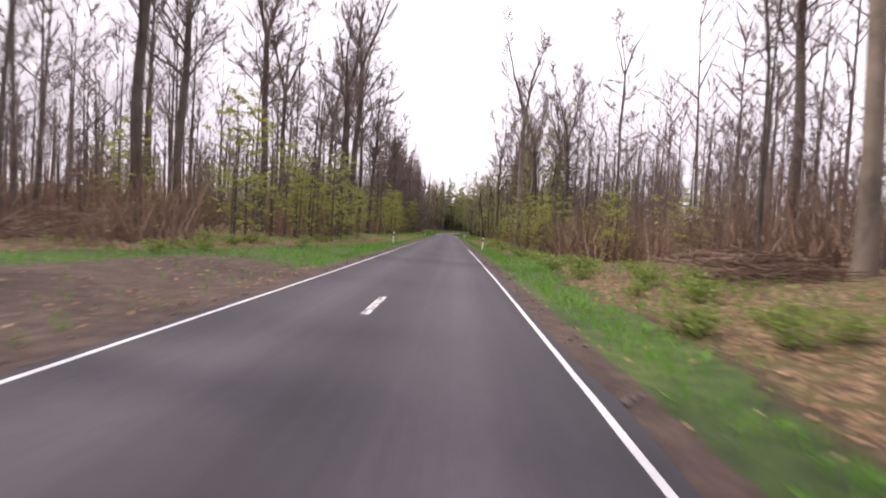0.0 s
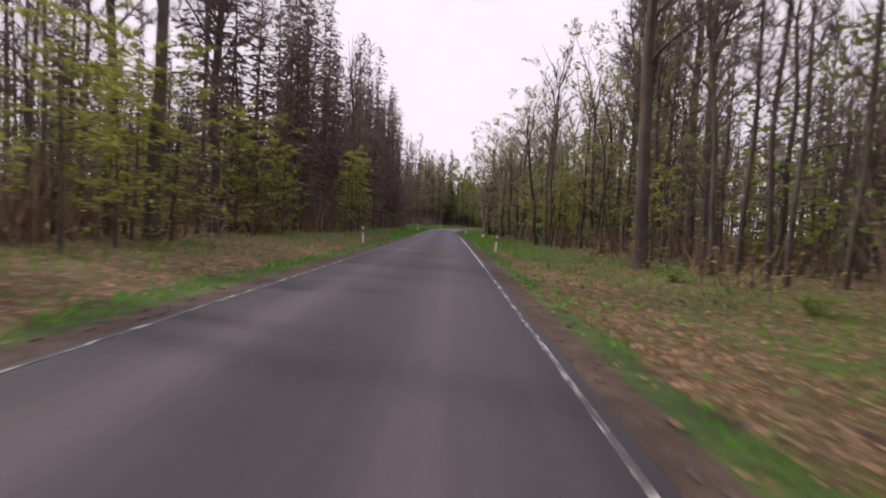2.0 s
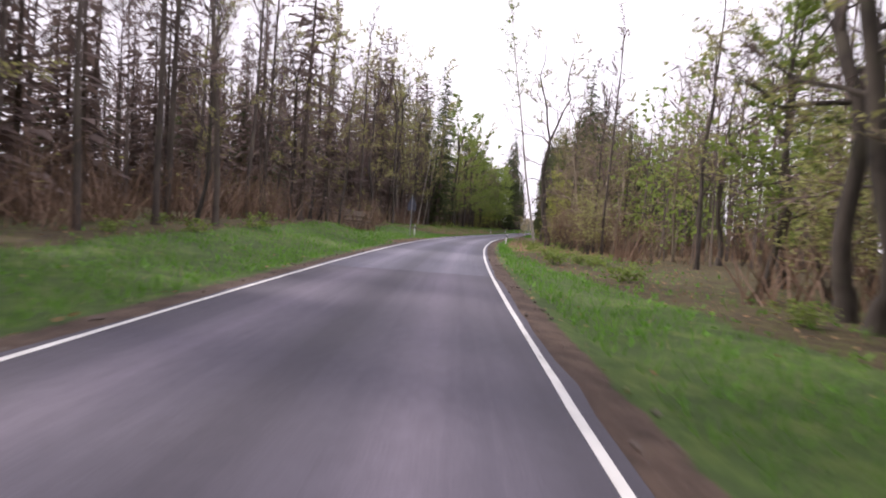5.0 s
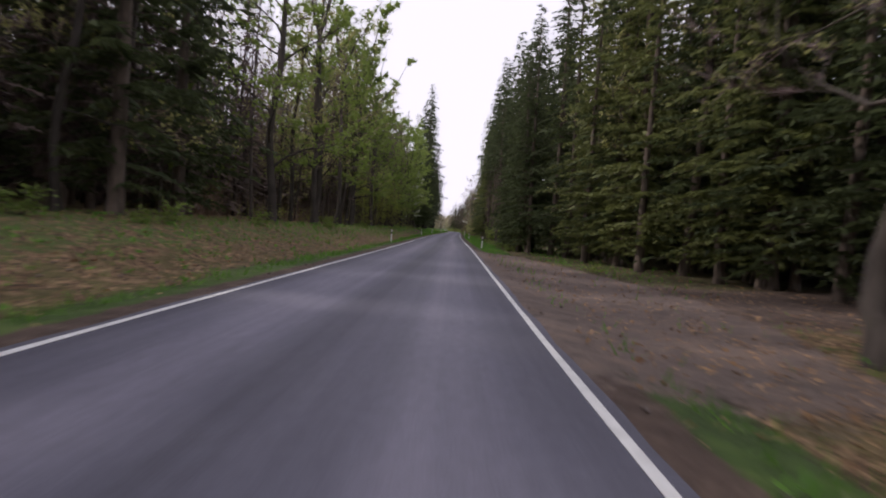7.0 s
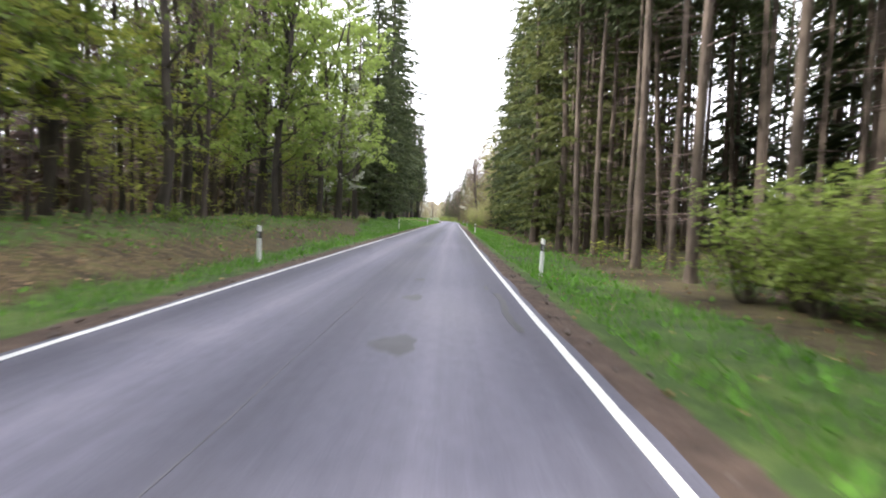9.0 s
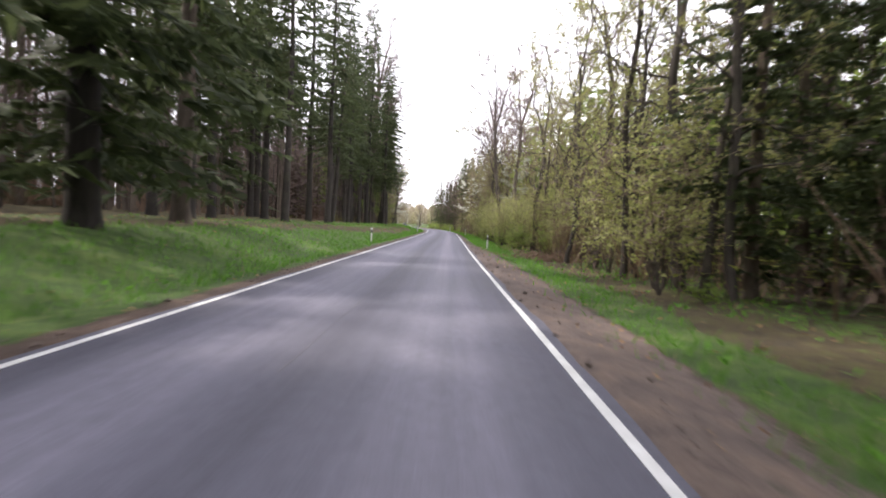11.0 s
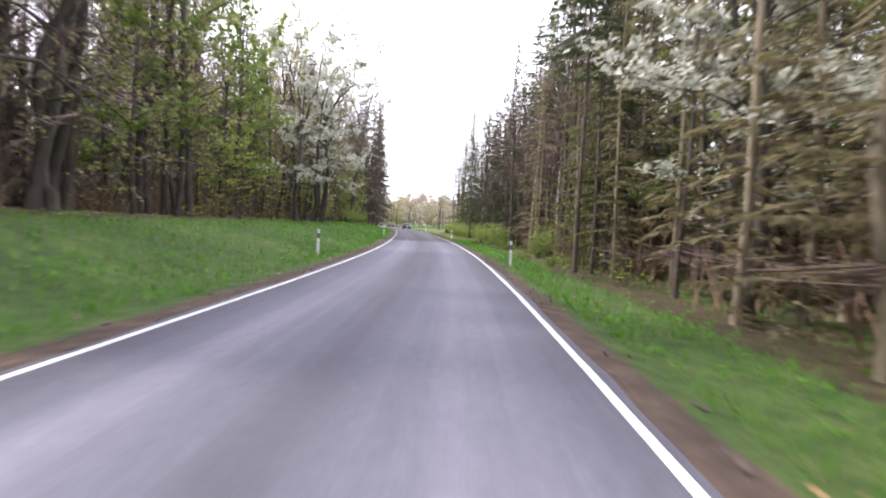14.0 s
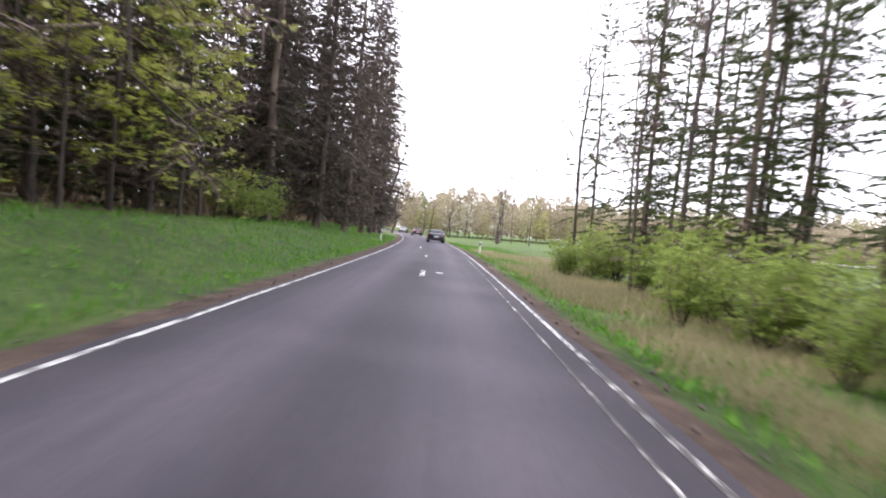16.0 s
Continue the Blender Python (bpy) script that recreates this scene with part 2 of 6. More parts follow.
WHITE_PLASTIC = plain("white_plastic", (0.78, 0.79, 0.78), 0.45, 0, 0.06, 14)
BLACK_PLASTIC = plain("black_plastic", (0.02, 0.02, 0.022), 0.5)
REFLECTOR = plain("reflector", (0.75, 0.76, 0.78), 0.15, 0.6, 0.05)
GALVANISED = plain("galvanised_steel", (0.42, 0.44, 0.47), 0.45, 0.8)
SIGN_BACK = plain("sign_back", (0.075, 0.08, 0.11), 0.6, 0.0)
CUT_WOOD = plain("cut_wood", (0.22, 0.16, 0.115), 0.85, 0, 0.25, 20)
WHITE_STONE = plain("white_stone", (0.68, 0.67, 0.62), 0.8, 0, 0.1, 12)


# ---- meshes ----
class Shape:
    """Collects tubes and leaves and turns them into one mesh."""

    def __init__(self):
        self.v, self.f, self.m, self.n = [], [], [], 0

    def add(self, verts, faces, slot=0):
        self.v.append(np.asarray(verts, float))
        self.f += [tuple(i + self.n for i in f) for f in faces]
        self.m += [slot] * len(faces)
        self.n += len(verts)

    def tube(self, pts, rad, sides=6, slot=0, point=False, cap=False, tie=None):
        """A tapering tube; tie is a corner of an earlier tube inside which it is rooted. Returns its first corner."""
        pts, rad = np.asarray(pts, float), np.asarray(rad, float)
        t = np.gradient(pts, axis=0)
        t /= np.linalg.norm(t, axis=1, keepdims=True) + 1e-9
        ref = np.where(np.abs(t[:, 2:3]) > 0.9, [[1.0, 0, 0]], [[0, 0, 1.0]])
        u = np.cross(t, ref)
        u /= np.linalg.norm(u, axis=1, keepdims=True) + 1e-9
        w = np.cross(t, u)
        ang = np.linspace(0, 2 * np.pi, sides, endpoint=False)
        ring = pts[:, None] + rad[:, None, None] * (np.cos(ang)[None, :, None] * u[:, None] + np.sin(ang)[None, :, None] * w[:, None])
        k = len(pts) - 1 if point else len(pts)
        verts = ring[:k].reshape(-1, 3)
        faces = [(i * sides + j, i * sides + (j + 1) % sides, (i + 1) * sides + (j + 1) % sides, (i + 1) * sides + j) for i in range(k - 1) for j in range(sides)]
        if point:
            verts = np.vstack([verts, pts[-1]])
            faces += [((k - 1) * sides + j, (k - 1) * sides + (j + 1) % sides, k * sides) for j in range(sides)]
        elif cap:
            faces.append(tuple((k - 1) * sides + j for j in range(sides)))
        o = self.n
        if tie is not None:
            faces.append((tie - o, 1, 0))
        self.add(verts, faces, slot)
        return o

    def spikes(self, base, tip, rad, slot=0):
        """Three-sided tapering twigs, many at once."""
        base, tip = np.asarray(base, float), np.asarray(tip, float)
        t = tip - base
        t /= np.linalg.norm(t, axis=1, keepdims=True) + 1e-9
        u = np.cross(t, [[0.3, 0.5, 0.81]])
        u /= np.linalg.norm(u, axis=1, keepdims=True) + 1e-9
        w = np.cross(t, u)
        r = np.broadcast_to(np.asarray(rad, float), (len(base),))[:, None]
        v = np.stack([base + r * u, base + r * (-0.5 * u + 0.87 * w), base + r * (-0.5 * u - 0.87 * w), tip], 1).reshape(-1, 3)
        o = self.n
        self.v.append(v)
        for i in range(len(base)):
            k = o + 4 * i
            self.f += [(k, k + 1, k + 3), (k + 1, k + 2, k + 3), (k + 2, k, k + 3)]
        self.m += [slot] * (3 * len(base))
        self.n += len(v)

    def twiglets(self, base, tip, rad, slot=0):
        """The finest twigs: thin pointed blades, many at once."""
        base, tip = np.asarray(base, float), np.asarray(tip, float)
        t = tip - base
        u = np.cross(t, np.random.default_rng(len(base)).normal(0, 1, base.shape))
        u /= np.linalg.norm(u, axis=1, keepdims=True) + 1e-9
        u *= np.broadcast_to(np.asarray(rad, float), (len(base),))[:, None]
        v = np.stack([base - u, base + u, tip], 1).reshape(-1, 3)
        o = self.n
        self.v.append(v)
        self.f += [(o + 3 * i, o + 3 * i + 1, o + 3 * i + 2) for i in range(len(base))]
        self.m += [slot] * len(base)
        self.n += len(v)

    def leaves(self, pos, along, across, slot=0):
        """Pointed leaf-shaped pieces, many at once: half lengths along and across."""
        pos, a, c = (np.asarray(q, float) for q in (pos, along, across))
        v = np.stack([pos - a, pos + c, pos + a, pos - c], 1).reshape(-1, 3)
        o = self.n
        self.v.append(v)
        self.f += [(o + 4 * i, o + 4 * i + 1, o + 4 * i + 2, o + 4 * i + 3) for i in range(len(pos))]
        self.m += [slot] * len(pos)
        self.n += len(v)

    def flakes(self, pos, along, across, slot=0):
        """The smallest leaves and needle sprays: three-cornered, many at once."""
        pos, a, c = (np.asarray(q, float) for q in (pos, along, across))
        v = np.stack([pos - a - c, pos - a * 0.6 + c, pos + a], 1).reshape(-1, 3)
        o = self.n
        self.v.append(v)
        self.f += (o + np.arange(3 * len(pos)).reshape(-1, 3)).tolist()
        self.m += [slot] * len(pos)
        self.n += len(v)

    def thinned(self):
        """The same crown for trees that stand back: every other piece, each a little larger."""
        if not self.v:
            return self
        tri = np.vstack(self.v).reshape(-1, 3, 3)[::2]
        mid = tri.mean(1, keepdims=True)
        out = Shape()
        out.v, out.m, out.n = [(mid + (tri - mid) * 1.33).reshape(-1, 3)], self.m[::2], 3 * len(tri)
        out.f = np.arange(out.n).reshape(-1, 3).tolist()
        return out

    def mesh(self, name, *mats, flat=True):
        me = bpy.data.meshes.new(name)
        me.from_pydata(np.vstack(self.v).tolist() if self.v else [], [], self.f)
        for mt in mats:
            me.materials.append(mt)
        me.polygons.foreach_set("material_index", self.m)
        me.polygons.foreach_set("use_smooth", [not flat] * len(self.f))
        me.update()
        return me


def part(name, bm, mat, parent, label=""):
    """One mesh object under a thing, from a bmesh or a finished mesh."""
    if isinstance(bm, bmesh.types.BMesh):
        me = bpy.data.meshes.new(name)
        bm.to_mesh(me)
        bm.free()
        me.materials.append(mat)
    else:
        me = bm
    ob = new(name, me)
    ob.parent = parent
    if label:
        tagged(ob, label)
    return ob


def box(x0, x1, y0, y1, z0, z1, bev=0.0, bm=None):
    bm = bm or bmesh.new()
    r = bmesh.ops.create_cube(bm, size=1, matrix=Matrix.Translation(((x0 + x1) / 2, (y0 + y1) / 2, (z0 + z1) / 2)) @ Matrix.Diagonal((x1 - x0, y1 - y0, z1 - z0, 1)))
    if bev:
        bmesh.ops.bevel(bm, geom=list({e for v in r["verts"] for e in v.link_edges}), offset=bev, segments=2, affect="EDGES", profile=0.6)
    return bm


def rod(p0, p1, r, sides=12, bm=None, r1=None):
    bm = bm or bmesh.new()
    a, b = Vector(p0), Vector(p1)
    m = Matrix.Translation((a + b) / 2) @ (b - a).to_track_quat("Z", "Y").to_matrix().to_4x4()
    bmesh.ops.create_cone(bm, cap_ends=True, segments=sides, radius1=r, radius2=r if r1 is None else r1, depth=(b - a).length, matrix=m)
    return bm


# ---- ground: one sheet, from the verge to the horizon ----
def lay_by(s, a):
    """The gravelled pull-in beside the forest track, and the worn shoulder further on."""
    wide = np.interp(s, [224, 232, 240, 248, 256, 264], [2.6, 4.6, 4.8, 4.2, 2.6, 0.5])
    return smooth(s, 224, 229) * (1 - smooth(s, 256, 264)) * (1 - smooth(a, wide, wide + 0.8))


def cover(s, d):
    """How much bare earth, grass and dead leaves lie at a point; the rest is forest floor."""
    a = np.abs(d) - half_width(s) - EDGE
    r = d > 0
    soil = 1 - smooth(a, 0.22, np.where(r, 0.72, 0.9))
    # trampled pull-ins and shoulders of bare earth
    soil = np.maximum(soil, np.where(r, 0, (1 - smooth(s, -17, -9)) * (1 - smooth(a, 4.2, 5.6))))
    soil = np.maximum(soil, np.where(r, 0, smooth(s, 180, 185) * (1 - smooth(s, 193, 200)) * (1 - smooth(a, 1.3, 2.2))))
    lay = lay_by(s, a)
    track = smooth(s, 231, 233) * (1 - smooth(s, 239, 241.5)) * (1 - smooth(a, 30, 40))
    soil = np.maximum(soil, np.where(r, np.maximum(lay, track), 0))
    soil = np.maximum(soil, np.where(r, smooth(s, 366, 374) * (1 - smooth(s, 396, 412)) * (1 - smooth(a, 1.2, 2.0)), 0))
    rg = np.interp(s, [-30, -14, -4, 8, 25, 60, 86, 97, 150, 182, 222, 262, 300, 345, 370, 430, 500, 545, 560], [1.5, 2.0, 3.6, 3.0, 1.5, 0.9, 1.2, 4.6, 5.0, 1.5, 1.0, 2.6, 3.2, 3.6, 3.0, 3.2, 3.0, 4.0, 300])
    lg = np.interp(s, [-30, 0, 30, 91, 104, 150, 200, 210, 222, 262, 300, 330, 350, 372, 400, 430, 464, 480, 560, 700], [9, 3.2, 1.2, 1.3, 3.4, 5.0, 6.0, 3.0, 1.3, 1.2, 1.6, 2.2, 5.0, 6.5, 4.5, 2.4, 2.6, 7.0, 7.0, 8.0])
    lim = np.where(r, rg, lg) + 0.5 * wave(s, d, 5)
    grass = 1 - smooth(a, lim - 0.3, lim + 0.5)
    mossy = 0.44 * (1 - 0.8 * smooth(a, 9, 16)) * np.where(r, np.interp(s, [-30, 30, 60, 185, 225, 280, 380], [0.85, 1, 1.12, 0.8, 0.7, 1.0, 1.1]), np.interp(s, [-30, 100, 200, 300, 430, 470], [0.9, 0.9, 1.0, 1.15, 1.25, 1.35]))
    grass = np.maximum(grass, mossy * smooth(a, lim + 0.8, lim + 2.6))
    # beyond the strip of leaves the grass goes on
    grass = np.maximum(grass, np.where(r, 0.62 * smooth(s, 58, 76) * (1 - smooth(s, 98, 108)) * smooth(a, 1.7, 2.3) * (1 - smooth(a, 4.6, 6.2)), 0))
    # last year's leaves in the shade of the bank
    leafy = np.where(r, np.interp(s, [-30, 0, 40, 92, 104, 185, 190, 225, 240, 300, 560], [0.7, 0.8, 1, 1, 0.15, 0.3, 1, 1, 0.2, 0.15, 0.05]),
                     np.interp(s, [-30, 0, 60, 90, 120, 205, 225, 300, 330, 420, 440, 470, 600], [0.8, 0.9, 0.9, 0.4, 0.3, 0.3, 0.8, 0.55, 0.3, 0.4, 0.35, 0.3, 0.5]))
    leafy = leafy * (1 - 0.75 * np.where(r, smooth(s, 62, 78) * (1 - smooth(s, 98, 106)) * smooth(a, 1.8, 2.4), 0)) * smooth(a, lim - 0.4, lim + 0.6) * (1 - 0.5 * smooth(a, 12, 30))
    return soil, grass, leafy


def ground_material():
    mt, n, l, b = material("ground_cover", 0.95)
    fine, mid, big = noise_node(n, l, 16, 5, 0.7), noise_node(n, l, 2.2, 5, 0.65), noise_node(n, l, 0.25, 3)
    at = n.new("ShaderNodeTexCoord").outputs["Object"]
    leaf, small = n.new("ShaderNodeTexVoronoi"), n.new("ShaderNodeTexVoronoi")
    leaf.inputs["Scale"].default_value, small.inputs["Scale"].default_value = 8.0, 19.0
    l.new(at, leaf.inputs["Vector"])
    l.new(at, small.inputs["Vector"])
    leaf_shade = sums(n, l, "ADD", sums(n, l, "MULTIPLY", leaf.outputs["Color"], 0.5), sums(n, l, "MULTIPLY", small.outputs["Color"], 0.5))
    floor = ramp(n, l, mid, [(0.3, (0.035, 0.026, 0.014)), (0.5, (0.08, 0.06, 0.026)), (0.7, (0.10, 0.10, 0.028))])
    earth = ramp(n, l, mid, [(0.3, (0.055, 0.037, 0.029)), (0.55, (0.110, 0.074, 0.056)), (0.75, (0.175, 0.122, 0.088))])
    green = ramp(n, l, sums(n, l, "ADD", sums(n, l, "MULTIPLY", mid, 0.6), sums(n, l, "MULTIPLY", big, 0.4)), [(0.32, (0.03, 0.052, 0.014)), (0.5, (0.062, 0.115, 0.02)), (0.66, (0.13, 0.18, 0.04))])
    litter = mix(n, l, ramp(n, l, mid, [(0.43, (0, 0, 0)), (0.6, (0.85, 0.85, 0.85))]), ramp(n, l, leaf_shade, [(0.25, (0.04, 0.026, 0.015)), (0.5, (0.165, 0.094, 0.047)), (0.75, (0.40, 0.265, 0.145))]), (0.095, 0.088, 0.024))

    def ragged(name, amount):
        k = sums(n, l, "ADD", attribute(n, name), sums(n, l, "MULTIPLY", sums(n, l, "SUBTRACT", sums(n, l, "ADD", sums(n, l, "MULTIPLY", mid, 0.6), sums(n, l, "MULTIPLY", fine, 0.4)), 0.5), amount))
        return ramp(n, l, k, [(0.42, (0, 0, 0)), (0.58, (1, 1, 1))])

    c = mix(n, l, ragged("leafy", 1.6), floor, litter)
    c = mix(n, l, ragged("grassy", 1.9), c, green)
    c = mix(n, l, ragged("soil", 1.7), c, earth)
    gravel = ramp(n, l, mid, [(0.3, (0.108, 0.084, 0.072)), (0.5, (0.165, 0.125, 0.106)), (0.72, (0.22, 0.155, 0.117))])
    c = mix(n, l, ragged("gravelled", 1.3), c, gravel)
    c = mix(n, l, 0.5, c, ramp(n, l, fine, [(0.25, (0.35, 0.35, 0.35)), (0.75, (1.5, 1.5, 1.5))]), "MULTIPLY")
    l.new(c, b.inputs["Base Color"])
    bump(n, l, b, sums(n, l, "ADD", fine, mid), 0.8, 0.06)
    return mt


def sheet(name, ss, dd, zz, mats):
    """A grid mesh over the road's own coordinates."""
    S, D = np.meshgrid(ss, dd, indexing="ij")
    X, Y = place(S, D)
    verts = np.stack([X, Y, zz(S, D)], -1).reshape(-1, 3)
    k = len(dd)
    q = (np.arange(len(ss) - 1)[:, None] * k + np.arange(k - 1)[None]).ravel()
    faces = np.stack([q, q + 1, q + 1 + k, q + k], 1)[:, ::-1]
    me = bpy.data.meshes.new(name)
    me.from_pydata(verts.tolist(), [], faces.tolist())
    for m in mats:
        me.materials.append(m)
    return me, S.ravel(), D.ravel()


g_s = np.concatenate([[-290, -200, -130, -90], np.arange(-60, 640, 2.0), np.arange(640, 760, 5), [800, 850, 900, 1000, 1090]])
_near = np.concatenate([np.arange(2.0, 6.5, 0.25), np.arange(6.5, 12, 0.6), [12.5, 14, 16, 19, 23, 28, 35, 45, 60, 80, 110, 160, 300, 700, 1800]])
g_d = np.concatenate([-_near[::-1], _near])
g_me, gS, gD = sheet("ground", g_s, g_d, lambda s, d: np.where(np.abs(d) < half_width(s) + EDGE, -0.06, height(s, d) - 0.015), [ground_material()])
for key, val in zip(("soil", "grassy", "leafy"), cover(gS, gD)):
    g_me.attributes.new(key, "FLOAT", "POINT").data.foreach_set("value", np.asarray(val, np.float32))
gA = np.abs(gD) - half_width(gS) - EDGE
gravelled = np.where(gD > 0, np.maximum(lay_by(gS, gA), smooth(gS, 366, 374) * (1 - smooth(gS, 402, 414)) * (1 - smooth(gA, 1.1, 1.9))), 0)
g_me.attributes.new("gravelled", "FLOAT", "POINT").data.foreach_set("value", np.asarray(gravelled, np.float32))
g_me.polygons.foreach_set("use_smooth", [True] * len(g_me.polygons))
tagged(new("ground", g_me), "grass verges, bare earth and leaf-covered forest floor", "ground", kind="structure")


# ---- the road: dark old tarmac, a paler stretch, then a newer dark surface ----
def asphalt():
    mt, n, l, b = material("asphalt", 0.75)
    uv = n.new("ShaderNodeUVMap").outputs["UV"]
    sep = n.new("ShaderNodeSeparateXYZ")
    l.new(uv, sep.inputs["Vector"])
    streak = noise_node(n, l, 1.0, 5, 0.6, uv, (2.2, 0.035, 1))
    patch = noise_node(n, l, 0.45, 5, 0.6, uv, (1.0, 0.3, 1))
    grain = noise_node(n, l, 60, 3, 0.7)
    speck = noise_node(n, l, 7, 5, 0.7)
    # the wheel tracks stay darker than the strips between them
    u = n.new("ShaderNodeMath")
    u.operation = "PINGPONG"
    u.inputs[1].default_value = 1.15
    l.new(sums(n, l, "ADD", sep.outputs["X"], 1.15 * 20), u.inputs[0])
    band = ramp(n, l, sums(n, l, "ADD", sums(n, l, "MULTIPLY", u.outputs[0], 0.6), sums(n, l, "MULTIPLY", sums(n, l, "SUBTRACT", streak, 0.5), 0.9)), [(0.0, (0.6, 0.6, 0.62)), (0.35, (0.9, 0.9, 0.92)), (0.7, (1.35, 1.32, 1.32))])
    dark = ramp(n, l, patch, [(0.3, (0.042, 0.037, 0.043)), (0.7, (0.074, 0.066, 0.075))])
    older = ramp(n, l, patch, [(0.3, (0.069, 0.063, 0.084)), (0.7, (0.120, 0.110, 0.143))])
    pale = ramp(n, l, patch, [(0.3, (0.108, 0.106, 0.138)), (0.7, (0.162, 0.159, 0.202))])
    fresh = ramp(n, l, patch, [(0.3, (0.049, 0.043, 0.056)), (0.7, (0.083, 0.073, 0.092))])
    s = sums(n, l, "ADD", sep.outputs["Y"], sums(n, l, "MULTIPLY", speck, 0.5))
    wearing = sums(n, l, "MULTIPLY", sums(n, l, "SUBTRACT", s, 66.0), 1 / 30, True)
    c = mix(n, l, sums(n, l, "GREATER_THAN", s, 163.0), mix(n, l, wearing, dark, older), pale)
    c = mix(n, l, sums(n, l, "GREATER_THAN", s, 517.2), c, fresh)
    c = mix(n, l, 1.0, c, band, "MULTIPLY")
    c = mix(n, l, 0.55, c, ramp(n, l, grain, [(0.3, (0.5, 0.5, 0.5)), (0.7, (1.5, 1.5, 1.5))]), "MULTIPLY")
    c = mix(n, l, 0.5, c, ramp(n, l, speck, [(0.3, (0.7, 0.7, 0.7)), (0.7, (1.3, 1.3, 1.3))]), "MULTIPLY")
    l.new(c, b.inputs["Base Color"])
    l.new(ramp(n, l, patch, [(0.3, (0.62, 0.62, 0.62)), (0.7, (0.85, 0.85, 0.85))]), b.inputs["Roughness"])
    bump(n, l, b, sums(n, l, "ADD", grain, speck), 0.35, 0.008)
    return mt


def ribbon(name, ss, lo, hi, z0, z1, mat, across=8, rough_edge=0.0):
    """A strip along the road from lo(s) to hi(s), with side walls down to z0."""
    ss = np.asarray(ss, float)
    t = np.linspace(0, 1, across)
    L, H = lo(ss), hi(ss)
    if rough_edge:
        L = L + rough_edge * (wave(ss * 5, 0, 1) + wave(ss * 1.3, 0, 8))
        H = H + rough_edge * (wave(ss * 5, 3, 2) + wave(ss * 1.3, 5, 4))
    D = L[:, None] + (H - L)[:, None] * t[None]
    D = np.concatenate([D[:, :1], D, D[:, -1:]], 1)
    S = np.broadcast_to(ss[:, None], D.shape)
    Z = np.full(D.shape, z1)
    Z[:, 0] = Z[:, -1] = z0
    X, Y = place(S, D)
    k = D.shape[1]
    q = (np.arange(len(ss) - 1)[:, None] * k + np.arange(k - 1)[None]).ravel()
    faces = np.stack([q, q + 1, q + 1 + k, q + k], 1)[:, ::-1]
    me = bpy.data.meshes.new(name)
    me.from_pydata(np.stack([X, Y, Z], -1).reshape(-1, 3).tolist(), [], faces.tolist())
    me.materials.append(mat)
    uvs = np.stack([D.ravel(), S.ravel()], -1)[faces.ravel()]
    me.uv_layers.new(name="UVMap").data.foreach_set("uv", uvs.astype(np.float32).ravel())
    return me


ASPHALT = asphalt()
r_s = np.arange(-140, 900, 0.8)
road_me = ribbon("road", r_s, lambda s: -half_width(s) - EDGE, lambda s: half_width(s) + EDGE, -0.12, 0.0, ASPHALT, 9, 0.05)
tagged(new("road", road_me), "narrow country road of worn grey tarmac", "road", kind="structure")


def paint(wear):
    mt, n, l, b = material("road_paint", 0.7)
    uv = n.new("ShaderNodeUVMap").outputs["UV"]
    f = noise_node(n, l, 1.0, 6, 0.75, uv, (9, 2.2, 1))
    k = ramp(n, l, f, [(max(0.0, wear - 0.05), (0, 0, 0)), (wear + 0.06, (1, 1, 1))])
    c = mix(n, l, k, (0.075, 0.07, 0.072), ramp(n, l, noise_node(n, l, 5, 4), [(0.3, (0.58, 0.58, 0.56)), (0.7, (0.80, 0.80, 0.79))]))
    l.new(c, b.inputs["Base Color"])
    return mt


PAINT, PAINT_WORN, PAINT_OLD = paint(0.32), paint(0.46), paint(0.56)
LINE_W = lambda s: np.interp(s, [120, 180, 500, 530], [0.03, 0.045, 0.045, 0.036])
road_marks = [(-1, -140, 0, PAINT), (-1, 0, 22, PAINT_WORN), (-1, 22, 95, PAINT_OLD), (-1, 95, 517, PAINT), (-1, 517.15, 900, PAINT_WORN),
              (1, -140, 8, PAINT), (1, 8, 62, PAINT_OLD), (1, 62, 84, PAINT_WORN), (1, 84, 102, PAINT), (1, 108.8, 111.8, PAINT_WORN), (1, 117, 120, PAINT_OLD),
              (1, 126, 129, PAINT_OLD), (1, 140, 517, PAINT), (1, 517.15, 537, PAINT_WORN), (1, 537, 551, PAINT_OLD), (1, 551, 900, PAINT_WORN)]
for side, s0, s1, mt in road_marks:
    off = 0.0
    me = ribbon("edge_line", np.linspace(s0, s1, max(3, int((s1 - s0) / 0.8))), lambda s: side * half_width(s) - LINE_W(s), lambda s: side * half_width(s) + LINE_W(s), -0.002, 0.005, mt, 3, 0.007)
    tagged(new("edge_line", me), "white painted edge line, worn and patchy", "road marking", kind="structure")
for s0, s1, d0, wd, mt in [(-22.2, -20.1, -0.25, 0.13, PAINT_WORN), (118.0, 119.4, 0.45, 0.12, PAINT_WORN), (559.5, 561.5, 0.12, 0.14, PAINT_WORN), (570, 571.6, 0.0, 0.12, PAINT_WORN), (581, 584, -0.5, 0.12, PAINT_WORN), (560.9, 561.3, 0.62, 0.2, PAINT)]:
    me = ribbon("centre_dash", np.linspace(s0, s1, 5), lambda s: d0 - wd / 2 + 0 * s, lambda s: d0 + wd / 2 + 0 * s, -0.002, 0.005, mt, 3)
    tagged(new("centre_dash", me), "faded white centre dash on the tarmac", "road marking", kind="structure")
